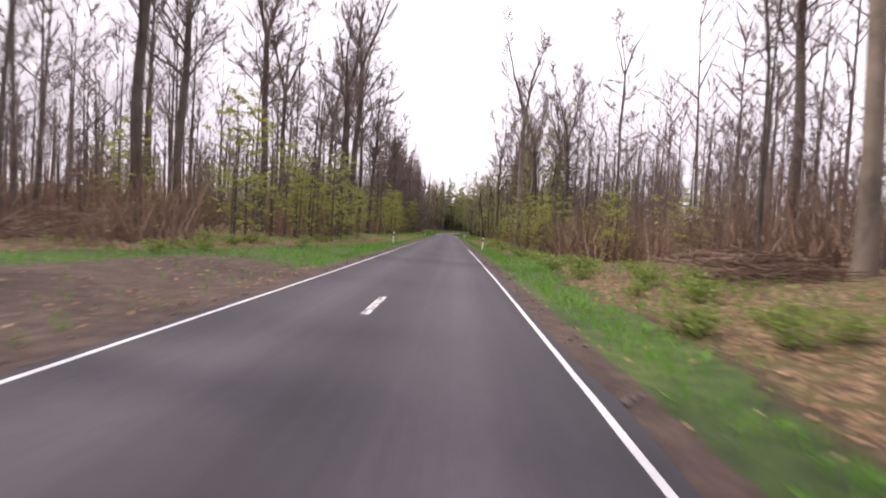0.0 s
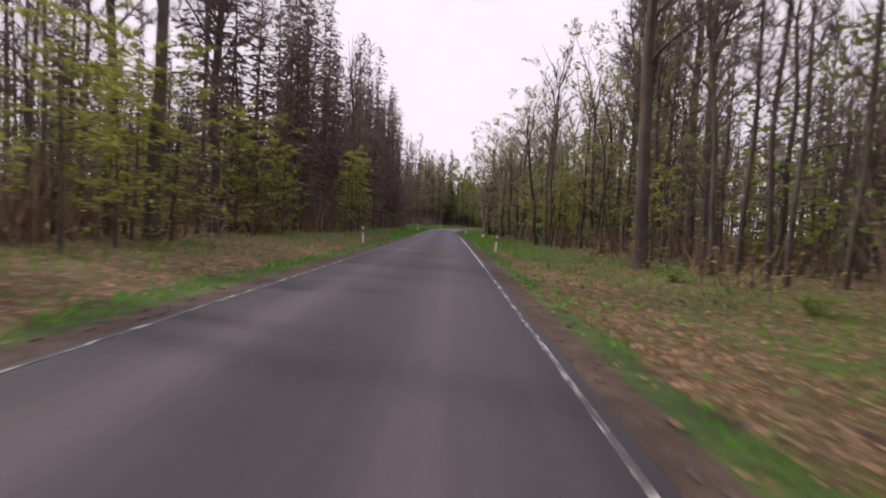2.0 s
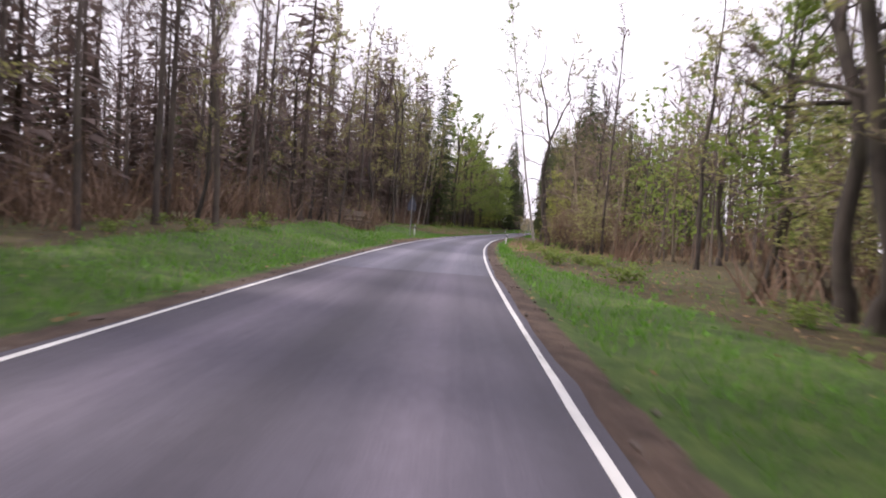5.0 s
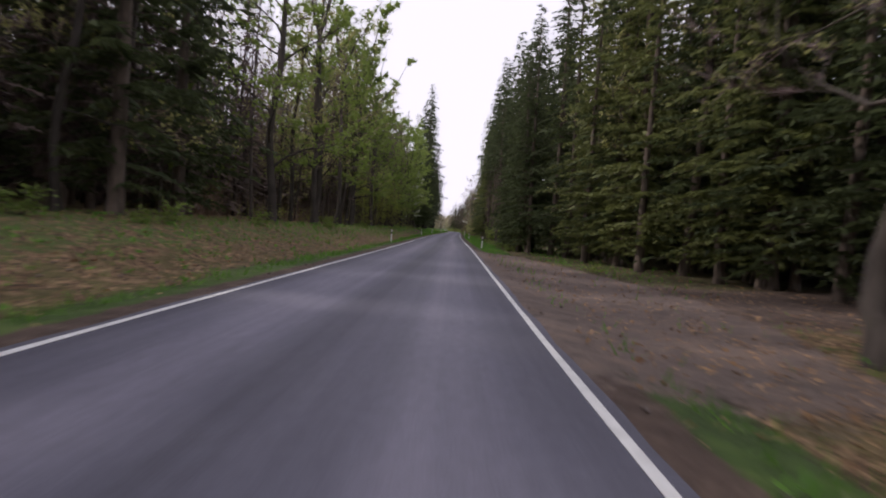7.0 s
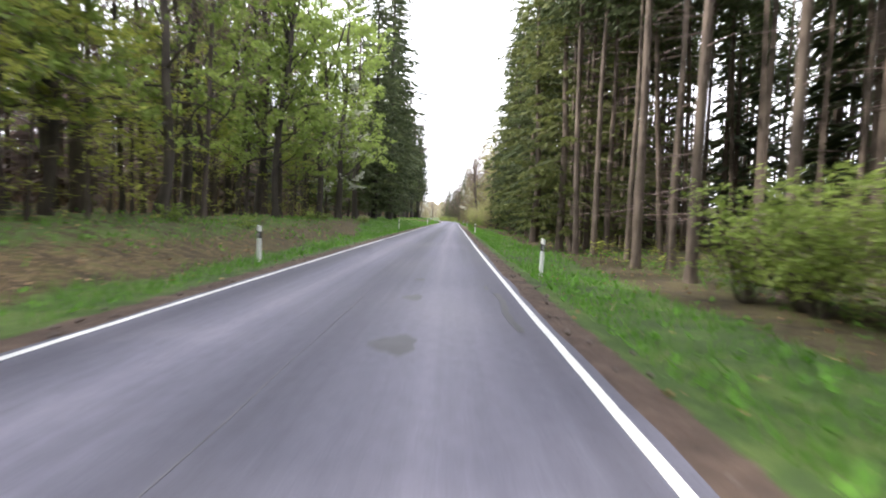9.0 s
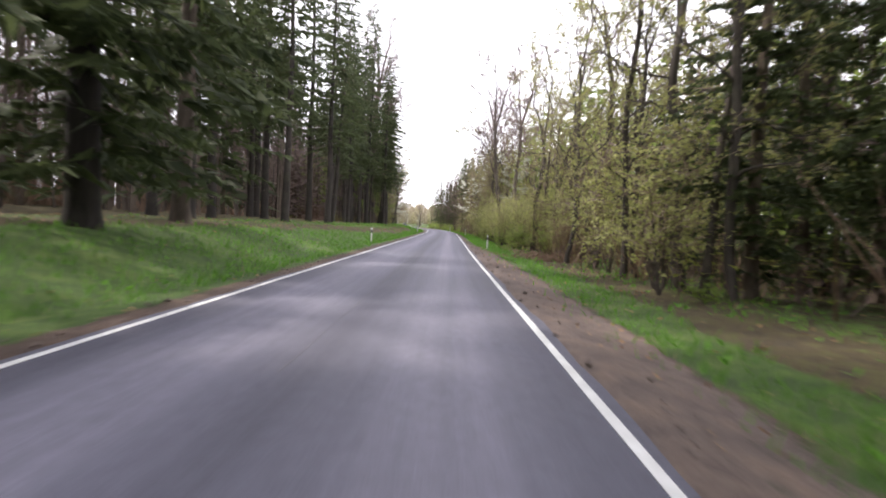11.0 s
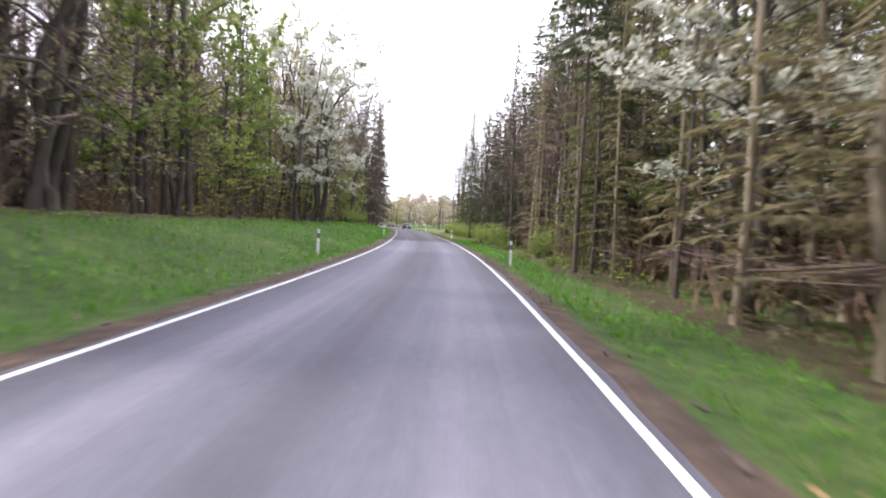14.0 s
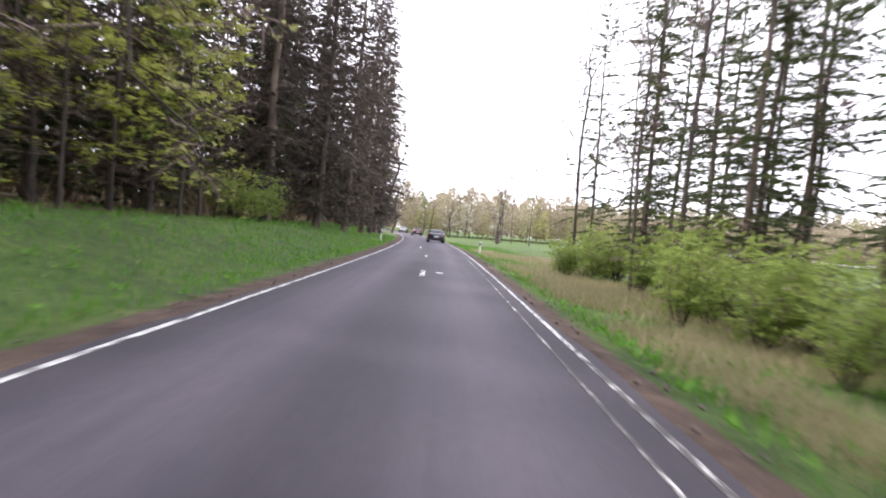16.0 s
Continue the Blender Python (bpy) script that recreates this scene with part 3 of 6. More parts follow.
me = ribbon("edge_line", np.linspace(540.5, 581, 64), lambda s: half_width(s) - 0.33 + 0.1 * smooth(s, 565, 581), lambda s: half_width(s) - 0.285 + 0.1 * smooth(s, 565, 581), -0.002, 0.005, PAINT_OLD, 3)
tagged(new("edge_line", me), "second, thinner white line beside the edge line", "road marking", kind="structure")

# tar-filled cracks and patches
JOINT = plain("joint", (0.115, 0.112, 0.125), 0.8, 0, 0.3, 3)
TAR = plain("tar", (0.022, 0.022, 0.025), 0.5, 0, 0.2, 6)
for s0, s1, d0, wd in [(281.3, 283.4, 2.22, 0.09), (283.9, 284.5, 2.2, 0.07), (301.4, 304.8, 2.15, 0.1), (305.2, 305.8, 2.05, 0.07), (207, 214, 2.27, 0.035), (424, 426.5, 2.3, 0.04)]:
    me = ribbon("tar_seam", np.linspace(s0, s1, 14), lambda s: d0 - wd / 2 + 0.03 * np.sin(s * 2.3), lambda s: d0 + wd / 2 + 0.03 * np.sin(s * 2.3) + 0.02 * np.sin(s * 9), -0.002, 0.004, TAR, 3)
    tagged(new("tar_seam", me), "black tar seam poured over a crack", "tar seam", kind="structure")
for s0, s1, d0 in [(240, 330, -0.1), (372, 470, -0.2)]:
    me = ribbon("joint_seam", np.linspace(s0, s1, int(s1 - s0) * 2), lambda s: d0 + 0.012 * np.sin(s * 0.4) + 0.008 * np.sin(s * 2.7), lambda s: d0 + 0.009 + 0.012 * np.sin(s * 0.4) + 0.008 * np.sin(s * 2.7) + 0.005 * np.sin(s * 11), -0.002, 0.003, JOINT, 3)
    tagged(new("joint_seam", me), "thin dark joint along the middle of the road", "road joint", kind="structure")
for s0, d0, a, c in [(300.6, 0.75, 0.42, 0.24), (303.9, 0.72, 0.3, 0.16), (306.5, 0.7, 0.2, 0.12)]:
    ang = np.linspace(0, 2 * np.pi, 22, endpoint=False)
    r = 1 + 0.16 * np.sin(3 * ang) + 0.1 * np.sin(7 * ang)
    X, Y = place(s0 + a * r * np.cos(ang), d0 + c * r * np.sin(ang))
    sh = Shape()
    sh.add(np.stack([X, Y, np.full(22, 0.004)], -1), [tuple(range(21, -1, -1))])
    tagged(new("oil_patch", sh.mesh("oil_patch", plain("oil_stain", (0.06, 0.06, 0.068), 0.6, 0, 0.25, 5))), "dark round oil stain on the tarmac", "stain", kind="structure")


# ---- trees: each kind is grown a few times, then set out as copies ----
rng = np.random.default_rng(7)


def unit(v):
    return v / (np.linalg.norm(v) + 1e-9)


def grow(seed, tall, r0, first, limbs, spread, twigs, leaves, leaf=0.1, bend=0.4, rise=0.5, flat=0.3, forks=5, fork=0.0, up=0.06):
    """A broad-leaved tree: a swaying tapered trunk that may part into leaders, limbs, boughs and fine twigs, and its leaves."""
    g = np.random.default_rng(seed)
    wood, crown = Shape(), Shape()
    n = 12
    zz = np.linspace(0, 1, n)
    ph = g.uniform(0, 6.28, (3, 2))
    sway = sum(k * (np.sin(zz[:, None] * f + ph[i]) - np.sin(ph[i])) for i, (f, k) in enumerate(((2.6, 1.0), (6.8, 0.5), (13.0, 0.22))))
    top = fork or 1.0
    pts = np.column_stack([sway * bend * tall * 0.014, zz * tall * top])
    pts[0] = (0, 0, -0.25)
    rad = r0 * (1 - 0.86 * zz ** 1.15) if not fork else r0 * (1 - 0.4 * zz)
    stem = np.vstack([pts[:1], [[pts[1, 0] * 0.2, pts[1, 1] * 0.2, 0.45]], pts[1:]])
    wood.tube(stem, np.concatenate([[r0 * 1.5], [r0 * 1.04], rad[1:]]), 9, point=not fork, cap=bool(fork))
    axes = [(pts, rad, 9, 0)]
    if fork:
        turn0 = g.uniform(0, 6.28)
        parts = int(g.integers(2, 4))
        for k in range(parts):
            az, tilt = turn0 + k * 6.28 / parts + g.uniform(-0.4, 0.4), g.uniform(0.16, 0.42)
            dirn = np.array([math.cos(az) * math.sin(tilt), math.sin(az) * math.sin(tilt), math.cos(tilt)])
            p = pts[-1] - (0, 0, 0.1)
            path = [p]
            step = tall * (1 - fork) * g.uniform(0.85, 1.1) / 7
            for _ in range(7):
                p = p + dirn * step
                path.append(p)
                dirn = unit(dirn + g.normal(0, 0.07 + 0.1 * bend, 3) + (0, 0, 0.08))
            lead, lrad = np.array(path), rad[-1] * 0.8 * (1 - 0.93 * np.linspace(0, 1, 8))
            o = wood.tube(lead, lrad, 7, point=True, tie=9 * n)
            axes.append((lead, lrad, 7, o))
    tb, tt, tr_ = [], [], []
    for i in range(limbs):
        fr = first + (0.97 - first) * (i + g.uniform(0, 0.9)) / limbs
        over = [a for a in axes if a[0][0, 2] <= fr * tall <= a[0][-1, 2]] or axes[-1:]
        ax, ar, sides, o = over[int(g.integers(0, len(over)))]
        base = np.array([np.interp(fr * tall, ax[:, 2], ax[:, k]) for k in range(3)])
        away = math.atan2(base[1], base[0]) if fork and fr > fork else i * 2.4
        az = away + g.uniform(-1.2, 1.2) if fork and fr > fork else away + g.uniform(-0.5, 0.5)
        ln = spread * tall * (1 - 0.6 * (fr - first) / (1 - first)) * g.uniform(0.6, 1.15)
        el = rise * (0.55 + 0.75 * fr) + g.uniform(-0.15, 0.2)
        dirn = np.array([math.cos(az) * math.cos(el), math.sin(az) * math.cos(el), math.sin(el)])
        p, path = base.copy(), [base.copy()]
        for k in range(5):
            dirn = unit(dirn + g.normal(0, 0.10 + 0.2 * bend, 3) + (0, 0, up))
            p = p + dirn * ln / 5
            path.append(p.copy())
        path = np.array(path)
        lr = np.interp(fr * tall, ax[:, 2], ar) * g.uniform(0.26, 0.5)
        ring = int(np.clip(np.searchsorted(ax[:, 2], fr * tall), 1, len(ax) - 2))
        wood.tube(path, lr * np.array([1, 0.78, 0.6, 0.42, 0.26, 0.1]), 5 if r0 > 0.1 else 4, point=True, tie=o + sides * ring)
        for j in range(forks):
            q = 0.18 + 0.8 * (j + g.uniform(0.1, 0.9)) / forks
            b0 = np.array([np.interp(q * 5, range(6), path[:, k]) for k in range(3)])
            k0 = min(4, int(q * 5))
            ld = unit(path[k0 + 1] - path[k0])
            sidev = unit(np.cross(ld, g.normal(0, 0.35, 3) + (0, 0, 1)))
            dv = unit(ld * 0.8 + sidev * (0.75 if j % 2 else -0.75) * g.uniform(0.5, 1.2) + g.normal(0, 0.22, 3) + (0, 0, up * 2 - 0.06 * flat))
            l2 = ln * (1 - 0.5 * q) * g.uniform(0.34, 0.62)
            b1 = b0 + dv * l2 * 0.5
            b2 = b1 + unit(dv + g.normal(0, 0.22, 3) + (0, 0, up * 2)) * l2 * 0.5
            if r0 > 0.1:
                wood.spikes([b0, b1], [b1 + (b2 - b1) * 0.3, b2], lr * (1 - 0.6 * q) * np.array([0.42, 0.26]))
            else:
                tb.append(np.array([b0, b1]))
                tt.append(np.array([b1, b2]))
                tr_.append(lr * np.array([0.4, 0.26]))
            m = twigs
            w = g.uniform(0.12, 1, m)[:, None]
            tbase = np.where(w < 0.5, b0 + (b1 - b0) * w * 2, b1 + (b2 - b1) * (w * 2 - 1))
            tdir = dv * 0.9 + g.normal(0, 0.52, (m, 3)) * (1, 1, 1 - 0.5 * flat) + (0, 0, up * 1.5)
            tdir /= np.linalg.norm(tdir, axis=1, keepdims=True)
            tl = l2 * g.uniform(0.2, 0.55, m)[:, None]
            tb.append(tbase)
            tt.append(tbase + tdir * tl)
            tr_.append(np.full(m, 0.009 + 0.004 * l2))
    tb, tt, tr_ = np.vstack(tb), np.vstack(tt), np.concatenate(tr_)
    crown.twiglets(tb, tt, tr_, 0)
    if leaves:
        pick = g.integers(0, len(tb), leaves)
        at = tb[pick] + (tt[pick] - tb[pick]) * g.uniform(0.2, 1.15, leaves)[:, None] + g.normal(0, leaf * 0.9, (leaves, 3)) * (1, 1, 0.5)
        al = g.normal(0, 1, (leaves, 3)) * (1, 1, 1 - flat)
        al /= np.linalg.norm(al, axis=1, keepdims=True)
        ac = np.cross(al, g.normal(0, 1, (leaves, 3)) * (1 - flat, 1 - flat, 1) + (0, 0, flat))
        ac /= np.linalg.norm(ac, axis=1, keepdims=True) + 1e-9
        sz = leaf * g.uniform(0.6, 1.4, leaves)[:, None]
        crown.flakes(at, al * sz, ac * sz * 0.62, 1)
    return wood, crown


def conifer(seed, tall, r0, skirt, reach, step=0.6, dead=0.0, ragged=0.2, fine=1.0):
    """A spruce: drooping whorled branches, each a spine fringed with hanging sprays."""
    g = np.random.default_rng(seed)
    wood, crown = Shape(), Shape()
    zz = np.linspace(0, 1, 8)
    off = np.cumsum(g.normal(0, 0.05, (8, 2)), 0)
    off[0] = 0
    pts = np.stack([off[:, 0], off[:, 1], zz * tall], 1)
    pts[0, 2] = -0.25
    wood.tube(np.vstack([pts[:1], [[0, 0, 0.4]], pts[1:]]), np.concatenate([[r0 * 1.4], [r0 * 1.03], r0 * (1 - 0.95 * zz[1:])]), 8, point=True)
    z = skirt * tall
    P, A, C, SB, ST = [], [], [], [], []
    while z < tall * 0.985:
        fr = (z - skirt * tall) / (tall * (1 - skirt))
        ln0 = reach * (1 - fr) ** 0.75 * min(1.0, 0.55 + fr * 4) + 0.25
        for k in range(5):
            az = g.uniform(0, 2 * math.pi)
            ln = ln0 * g.uniform(1 - ragged * 1.8, 1 + ragged)
            out = np.array([math.cos(az), math.sin(az), 0])
            side = np.array([-out[1], out[0], 0])
            droop = g.uniform(0.15, 0.4)
            org = np.array([np.interp(z / tall, zz, pts[:, 0]), np.interp(z / tall, zz, pts[:, 1]), z + g.uniform(-0.25, 0.25)])
            if ln > 1.6:
                SB.append(org)
                ST.append(org + out * ln * 0.8 + np.array([0, 0, -droop * ln * 0.5]))
            m = max(4, int(ln * 4.6 / fine))
            q = g.uniform(0.1, 1.0, m)
            spine = org + out * (ln * q)[:, None] + np.array([0, 0, 1.0]) * (0.12 * ln * q - droop * ln * q ** 1.7)[:, None]
            wid = fine * (0.20 * ln * (1 - 0.7 * q) + 0.34) * g.uniform(0.6, 1.35, m)
            for sgn in (1, -1):
                tipv = sgn * side * 0.8 + out * 0.5 + np.array([0, 0, -0.45])
                tipv = tipv[None] + g.normal(0, 0.28, (m, 3))
                P.append(spine + tipv * (wid * 0.5)[:, None])
                A.append(tipv * (wid * 0.55)[:, None])
                C.append((out[None] * 0.6 + g.normal(0, 0.3, (m, 3)) + (0, 0, 0.3)) * (0.10 * fine + 0.16 * wid)[:, None])
        z += step * g.uniform(0.8, 1.2) * (1.0 if fr < 0.6 else 0.85)
    crown.flakes(np.vstack(P), np.vstack(A), np.vstack(C), 0)
    if dead:
        m = int(dead)
        zb = g.uniform(0.06, skirt + 0.05, m) * tall
        az = g.uniform(0, 6.28, m)
        b = np.stack([0 * az, 0 * az, zb], 1)
        tip = b + np.stack([np.cos(az), np.sin(az), g.uniform(-0.25, 0.15, m)], 1) * g.uniform(0.6, 2.0, m)[:, None]
        SB += list(b)
        ST += list(tip)
    if SB:
        crown.twiglets(SB, ST, 0.014, 1)
    return wood, crown


def shrub(seed, tall, wide, stems, leaves, leaf=0.07, flat=0.4, twigs=5):
    """Several stems from one root, thin side twigs, and leaves in loose layers."""
    g = np.random.default_rng(seed)
    wood, crown = Shape(), Shape()
    tb, tt = [], []
    ring = np.array([(0.05, 0, -0.12), (0, 0.05, -0.12), (-0.05, 0, -0.12), (0, -0.05, -0.12)]) * (0.3 + 0.06 * tall)
    wood.add(ring, [(3, 2, 1, 0)])
    for i in range(stems):
        az, lean = g.uniform(0, 6.28), g.uniform(0.1, 1.0)
        top = np.array([math.cos(az) * wide * lean, math.sin(az) * wide * lean, tall * g.uniform(0.55, 1.0)])
        root = np.array([math.cos(az), math.sin(az), 0]) * wide * 0.12 * g.uniform(0, 1) + (0, 0, -0.1)
        mid = root * 0.45 + top * 0.5 + g.normal(0, 0.08 * tall, 3) * (1, 1, 0)
        rm, o = (0.005 + 0.0028 * tall) * g.uniform(0.6, 1.1), wood.n
        low = root * 0.86 + mid * 0.14
        a4 = np.array([(1, 0, 0), (0, 1, 0), (-1, 0, 0), (0, -1, 0)])
        wood.v.append(np.vstack([low + a4 * rm * 1.1, mid + a4 * rm * 0.8, [top]]))
        for j in range(4):
            k = (j + 1) % 4
            wood.f += [(j, k, o + k, o + j), (o + j, o + k, o + 4 + k, o + 4 + j), (o + 4 + j, o + 4 + k, o + 8)]
        wood.m += [0] * 12
        wood.n += 9
        m = twigs
        q = g.uniform(0.25, 1, m)[:, None]
        b = np.where(q < 0.5, root + (mid - root) * q * 2, mid + (top - mid) * (2 * q - 1))
        dv = g.normal(0, 1, (m, 3)) * (1, 1, 0.45) + (0, 0, 0.3)
        dv /= np.linalg.norm(dv, axis=1, keepdims=True)
        tb.append(b)
        tt.append(b + dv * g.uniform(0.12, 0.32, m)[:, None] * tall)
    tb, tt = np.vstack(tb), np.vstack(tt)
    crown.twiglets(tb, tt, 0.005 + 0.0022 * tall, 0)
    if leaves:
        pick = g.integers(0, len(tb), leaves)
        at = tb[pick] + (tt[pick] - tb[pick]) * g.uniform(0.25, 1.2, leaves)[:, None] + g.normal(0, leaf * 1.3, (leaves, 3)) * (1, 1, 0.45)
        al = g.normal(0, 1, (leaves, 3)) * (1, 1, 1 - flat)
        al /= np.linalg.norm(al, axis=1, keepdims=True)
        ac = np.cross(al, g.normal(0, 1, (leaves, 3)) * (1 - flat, 1 - flat, 1) + (0, 0, flat))
        ac /= np.linalg.norm(ac, axis=1, keepdims=True) + 1e-9
        sz = leaf * g.uniform(0.6, 1.4, leaves)[:, None]
        crown.flakes(at, al * sz, ac * sz * 0.6, 1)
    return wood, crown


KINDS = {}


def kind_of_tree(key, name, label, category, group, makes, bark_mt, crown_mts):
    """Grows each variant of a kind once, far below the ground's far edge of use; copies are set out by plant()."""
    KINDS[key] = (name, label, category, group, [(w.mesh("trunk", bark_mt, flat=False), c.mesh("crown", *crown_mts), c.thinned().mesh("crown", *crown_mts), c.thinned().thinned().mesh("crown", *crown_mts)) for w, c in makes], [])


def plant(key, s, d, scale=1.0, turn=None, lean=0.0, lean_to=0.0, sink=0.0):
    name, label, category, group, variants, made = KINDS[key]
    k = int(rng.integers(0, len(variants)))
    turn = rng.uniform(0, 360) if turn is None else turn
    x, y, z = ground_at(s, d)
    m = Matrix.Translation((x, y, z - sink)) @ Matrix.Rotation(radians(lean_to), 4, "Z") @ Matrix.Rotation(radians(lean), 4, "Y") @ Matrix.Rotation(radians(turn), 4, "Z")
    near = 18.0 if key in ("dark_spruce", "brown_spruce", "thin_pine") else 14.5 if key in ("beech", "pole") else 13.0 if key in ("spruce", "light_spruce", "stand", "big_spruce") else 11.5
    root = new(name)
    root.empty_display_size = 0.2
    root.matrix_world = m @ Matrix.Scale(scale, 4)
    for pname, me in zip(("trunk", "crown"), (variants[k][0], variants[k][1 if abs(d) < near else 2 if abs(d) < near + 4 else 3])):
        if len(me.polygons):
            part(pname, me, None, root)
    tagged(root, label, category, group)
    made.append(root)
    return root


kind_of_tree("beech", "beech_tree", "tall bare beech with a grey trunk and brown twigs", "tree", "tall bare beeches",
             [grow(11 + i, 25, 0.31, 0.36, 26, 0.23, 46, 300, 0.055, bend=0.45, rise=0.95, forks=8, fork=0.6, up=0.09) for i in range(5)], BARK_BEECH, (TWIG_BROWN, LEAF_BUD))
kind_of_tree("pole", "young_beech", "slim bare forest tree with brown twigs", "tree", "slim bare forest trees",
             [grow(31 + i, 19, 0.115, 0.26, 22, 0.17, 34, 200, 0.055, bend=0.6, rise=1.0, fork=0.72 if i % 2 else 0.0, up=0.08) for i in range(5)], BARK_BEECH, (TWIG_BROWN, LEAF_BUD))
kind_of_tree("oak", "oak_tree", "crooked oak with bare branches and first buds", "tree", "crooked oaks at the wood's edge",
             [grow(51 + i, 15, 0.18, 0.2, 20, 0.32, 20, 2300, 0.052, bend=1.7, rise=0.55, fork=0.5, up=0.05) for i in range(5)], BARK_OAK, (TWIG_BROWN, LEAF_BUD))
kind_of_tree("green", "leafy_tree", "broad-leaved tree in fresh yellow-green leaf", "tree", "trees in fresh leaf",
             [grow(71 + i, 15, 0.18, 0.16, 26, 0.27, 7, 6400, 0.095, bend=0.8, rise=0.5, flat=0.45, fork=0.55) for i in range(3)], BARK_OAK, (TWIG_BROWN, LEAF_GREEN))
kind_of_tree("mid", "leafy_tree", "broad-leaved tree with soft green young leaves", "tree", "trees in soft green leaf",
             [grow(91 + i, 16, 0.17, 0.12, 26, 0.26, 7, 6400, 0.097, bend=0.8, rise=0.6, flat=0.3, fork=0.6) for i in range(3)], BARK_OAK, (TWIG_BROWN, LEAF_MID))
kind_of_tree("sapling", "beech_sapling", "beech sapling with layered bright green leaves", "sapling", "green beech saplings",
             [grow(111 + i, 6.0, 0.045, 0.12, 24, 0.32, 5, 1500, 0.078, bend=0.6, rise=0.18, flat=0.85, forks=4, up=0.0) for i in range(4)], BARK_BEECH, (TWIG_BROWN, LEAF_FRESH))
kind_of_tree("blossom", "blossoming_tree", "wild cherry covered in white blossom", "tree", "white blossoming trees",
             [grow(131 + i, 13, 0.17, 0.2, 24, 0.28, 8, 5200, 0.10, bend=0.9, rise=0.5, flat=0.5, fork=0.5) for i in range(2)], BARK_OAK, (TWIG_BROWN, BLOSSOM))
kind_of_tree("birch", "birch_tree", "slender birch with a white trunk", "tree", "white-stemmed birches",
             [grow(151 + i, 19, 0.092, 0.5, 18, 0.13, 10, 900, 0.07, bend=0.6, rise=0.8) for i in range(3)], BARK_BIRCH, (TWIG_BROWN, LEAF_MID))
kind_of_tree("spruce", "spruce_tree", "dark green spruce with branches to the ground", "tree", "full-skirted spruces",
             [conifer(171 + i, 24, 0.24, 0.04, 3.2, 0.5, fine=0.46) for i in range(3)], BARK_SPRUCE, (NEEDLE, TWIG_BROWN))
kind_of_tree("light_spruce", "spruce_tree", "spruce at the wood's edge, coloured yellow-green as if sunlit", "tree", "paler spruces at the edge",
             [conifer(181 + i, 20, 0.2, 0.05, 2.8, 0.5, fine=0.46) for i in range(3)], BARK_SPRUCE, (NEEDLE_SUNLIT, TWIG_BROWN))
kind_of_tree("stand", "plantation_spruce", "tall spruce with a bare trunk and high crown", "tree", "bare-trunked plantation spruces",
             [conifer(191 + i, 25, 0.145, 0.44, 2.4, 0.58, 80, fine=0.5) for i in range(4)], BARK_SPRUCE, (NEEDLE, TWIG_BROWN))
kind_of_tree("brown_spruce", "brown_spruce", "close-grown brown spruce with fine dead twigs", "tree", "dark close-grown spruces",
             [conifer(201 + i, 21, 0.14, 0.06, 2.0, 0.45, 60, 0.5, 0.36) for i in range(4)], BARK_SPRUCE, (NEEDLE_BROWN, TWIG_BROWN))
kind_of_tree("big_spruce", "old_spruce", "big old spruce with drooping high branches and a thick trunk darkened as if backlit", "tree", "big dark spruces on the bank",
             [conifer(211 + i, 30, 0.30, 0.24, 3.9, 0.6, 60, 0.35, 0.45) for i in range(3)], BARK_BACKLIT, (NEEDLE, TWIG_BROWN))
kind_of_tree("bush", "green_bush", "low bush in fresh light green leaf", "bush", "fresh green bushes",
             [shrub(231 + i, 2.6, 1.5, 26, 2000, 0.065, 0.4, 7) for i in range(4)], BARK_OAK, (TWIG_BROWN, LEAF_GREEN))
kind_of_tree("thicket", "bare_thicket", "brown leafless undergrowth with sparse buds", "bush", "brown leafless undergrowth",
             [shrub(251 + i, 4.0, 1.0, 9, 160, 0.05, 0.4, 30) for i in range(4)], BARK_OAK, (TWIG_RED, LEAF_BUD))
kind_of_tree("hedge", "young_tree", "slim young tree in half-open olive-green leaf", "sapling", "half-leafed young trees",
             [shrub(271 + i, 6.5, 1.0, 10, 1700, 0.07, 0.3, 24) for i in range(4)], BARK_OAK, (TWIG_PALE, LEAF_OLIVE))
kind_of_tree("bramble", "bramble_clump", "low dark green bramble and nettle clump", "bush", "low brambles",
             [shrub(291 + i, 0.7, 0.9, 16, 220, 0.075, 0.5, 4) for i in range(3)], BARK_OAK, (TWIG_BROWN, LEAF_MID))

kind_of_tree("budding", "budding_tree", "slim tree veiled in olive-yellow opening buds", "tree", "slim trees in opening bud",
             [grow(311 + i, 17, 0.13, 0.14, 22, 0.21, 14, 2600, 0.058, bend=0.9, rise=0.75, flat=0.2, fork=0.6) for i in range(4)], BARK_OAK, (TWIG_PALE, LEAF_BUD))
kind_of_tree("thin_pine", "thin_conifer", "thin straggly conifer with ragged dark foliage", "tree", "straggly conifers at the field's edge",
             [conifer(331 + i, 18, 0.115, 0.1, 1.6, 0.42, 60, 0.75, 0.26) for i in range(4)], BARK_SPRUCE, (NEEDLE, TWIG_BROWN))

kind_of_tree("larch", "young_larch", "slim young larch with fine brown twigs and olive needles", "tree", "close-grown young larches",
             [conifer(351 + i, 14, 0.085, 0.03, 1.4, 0.5, 60, 0.5, 0.27) for i in range(4)], BARK_PALE, (NEEDLE_OLIVE, TWIG_BROWN))

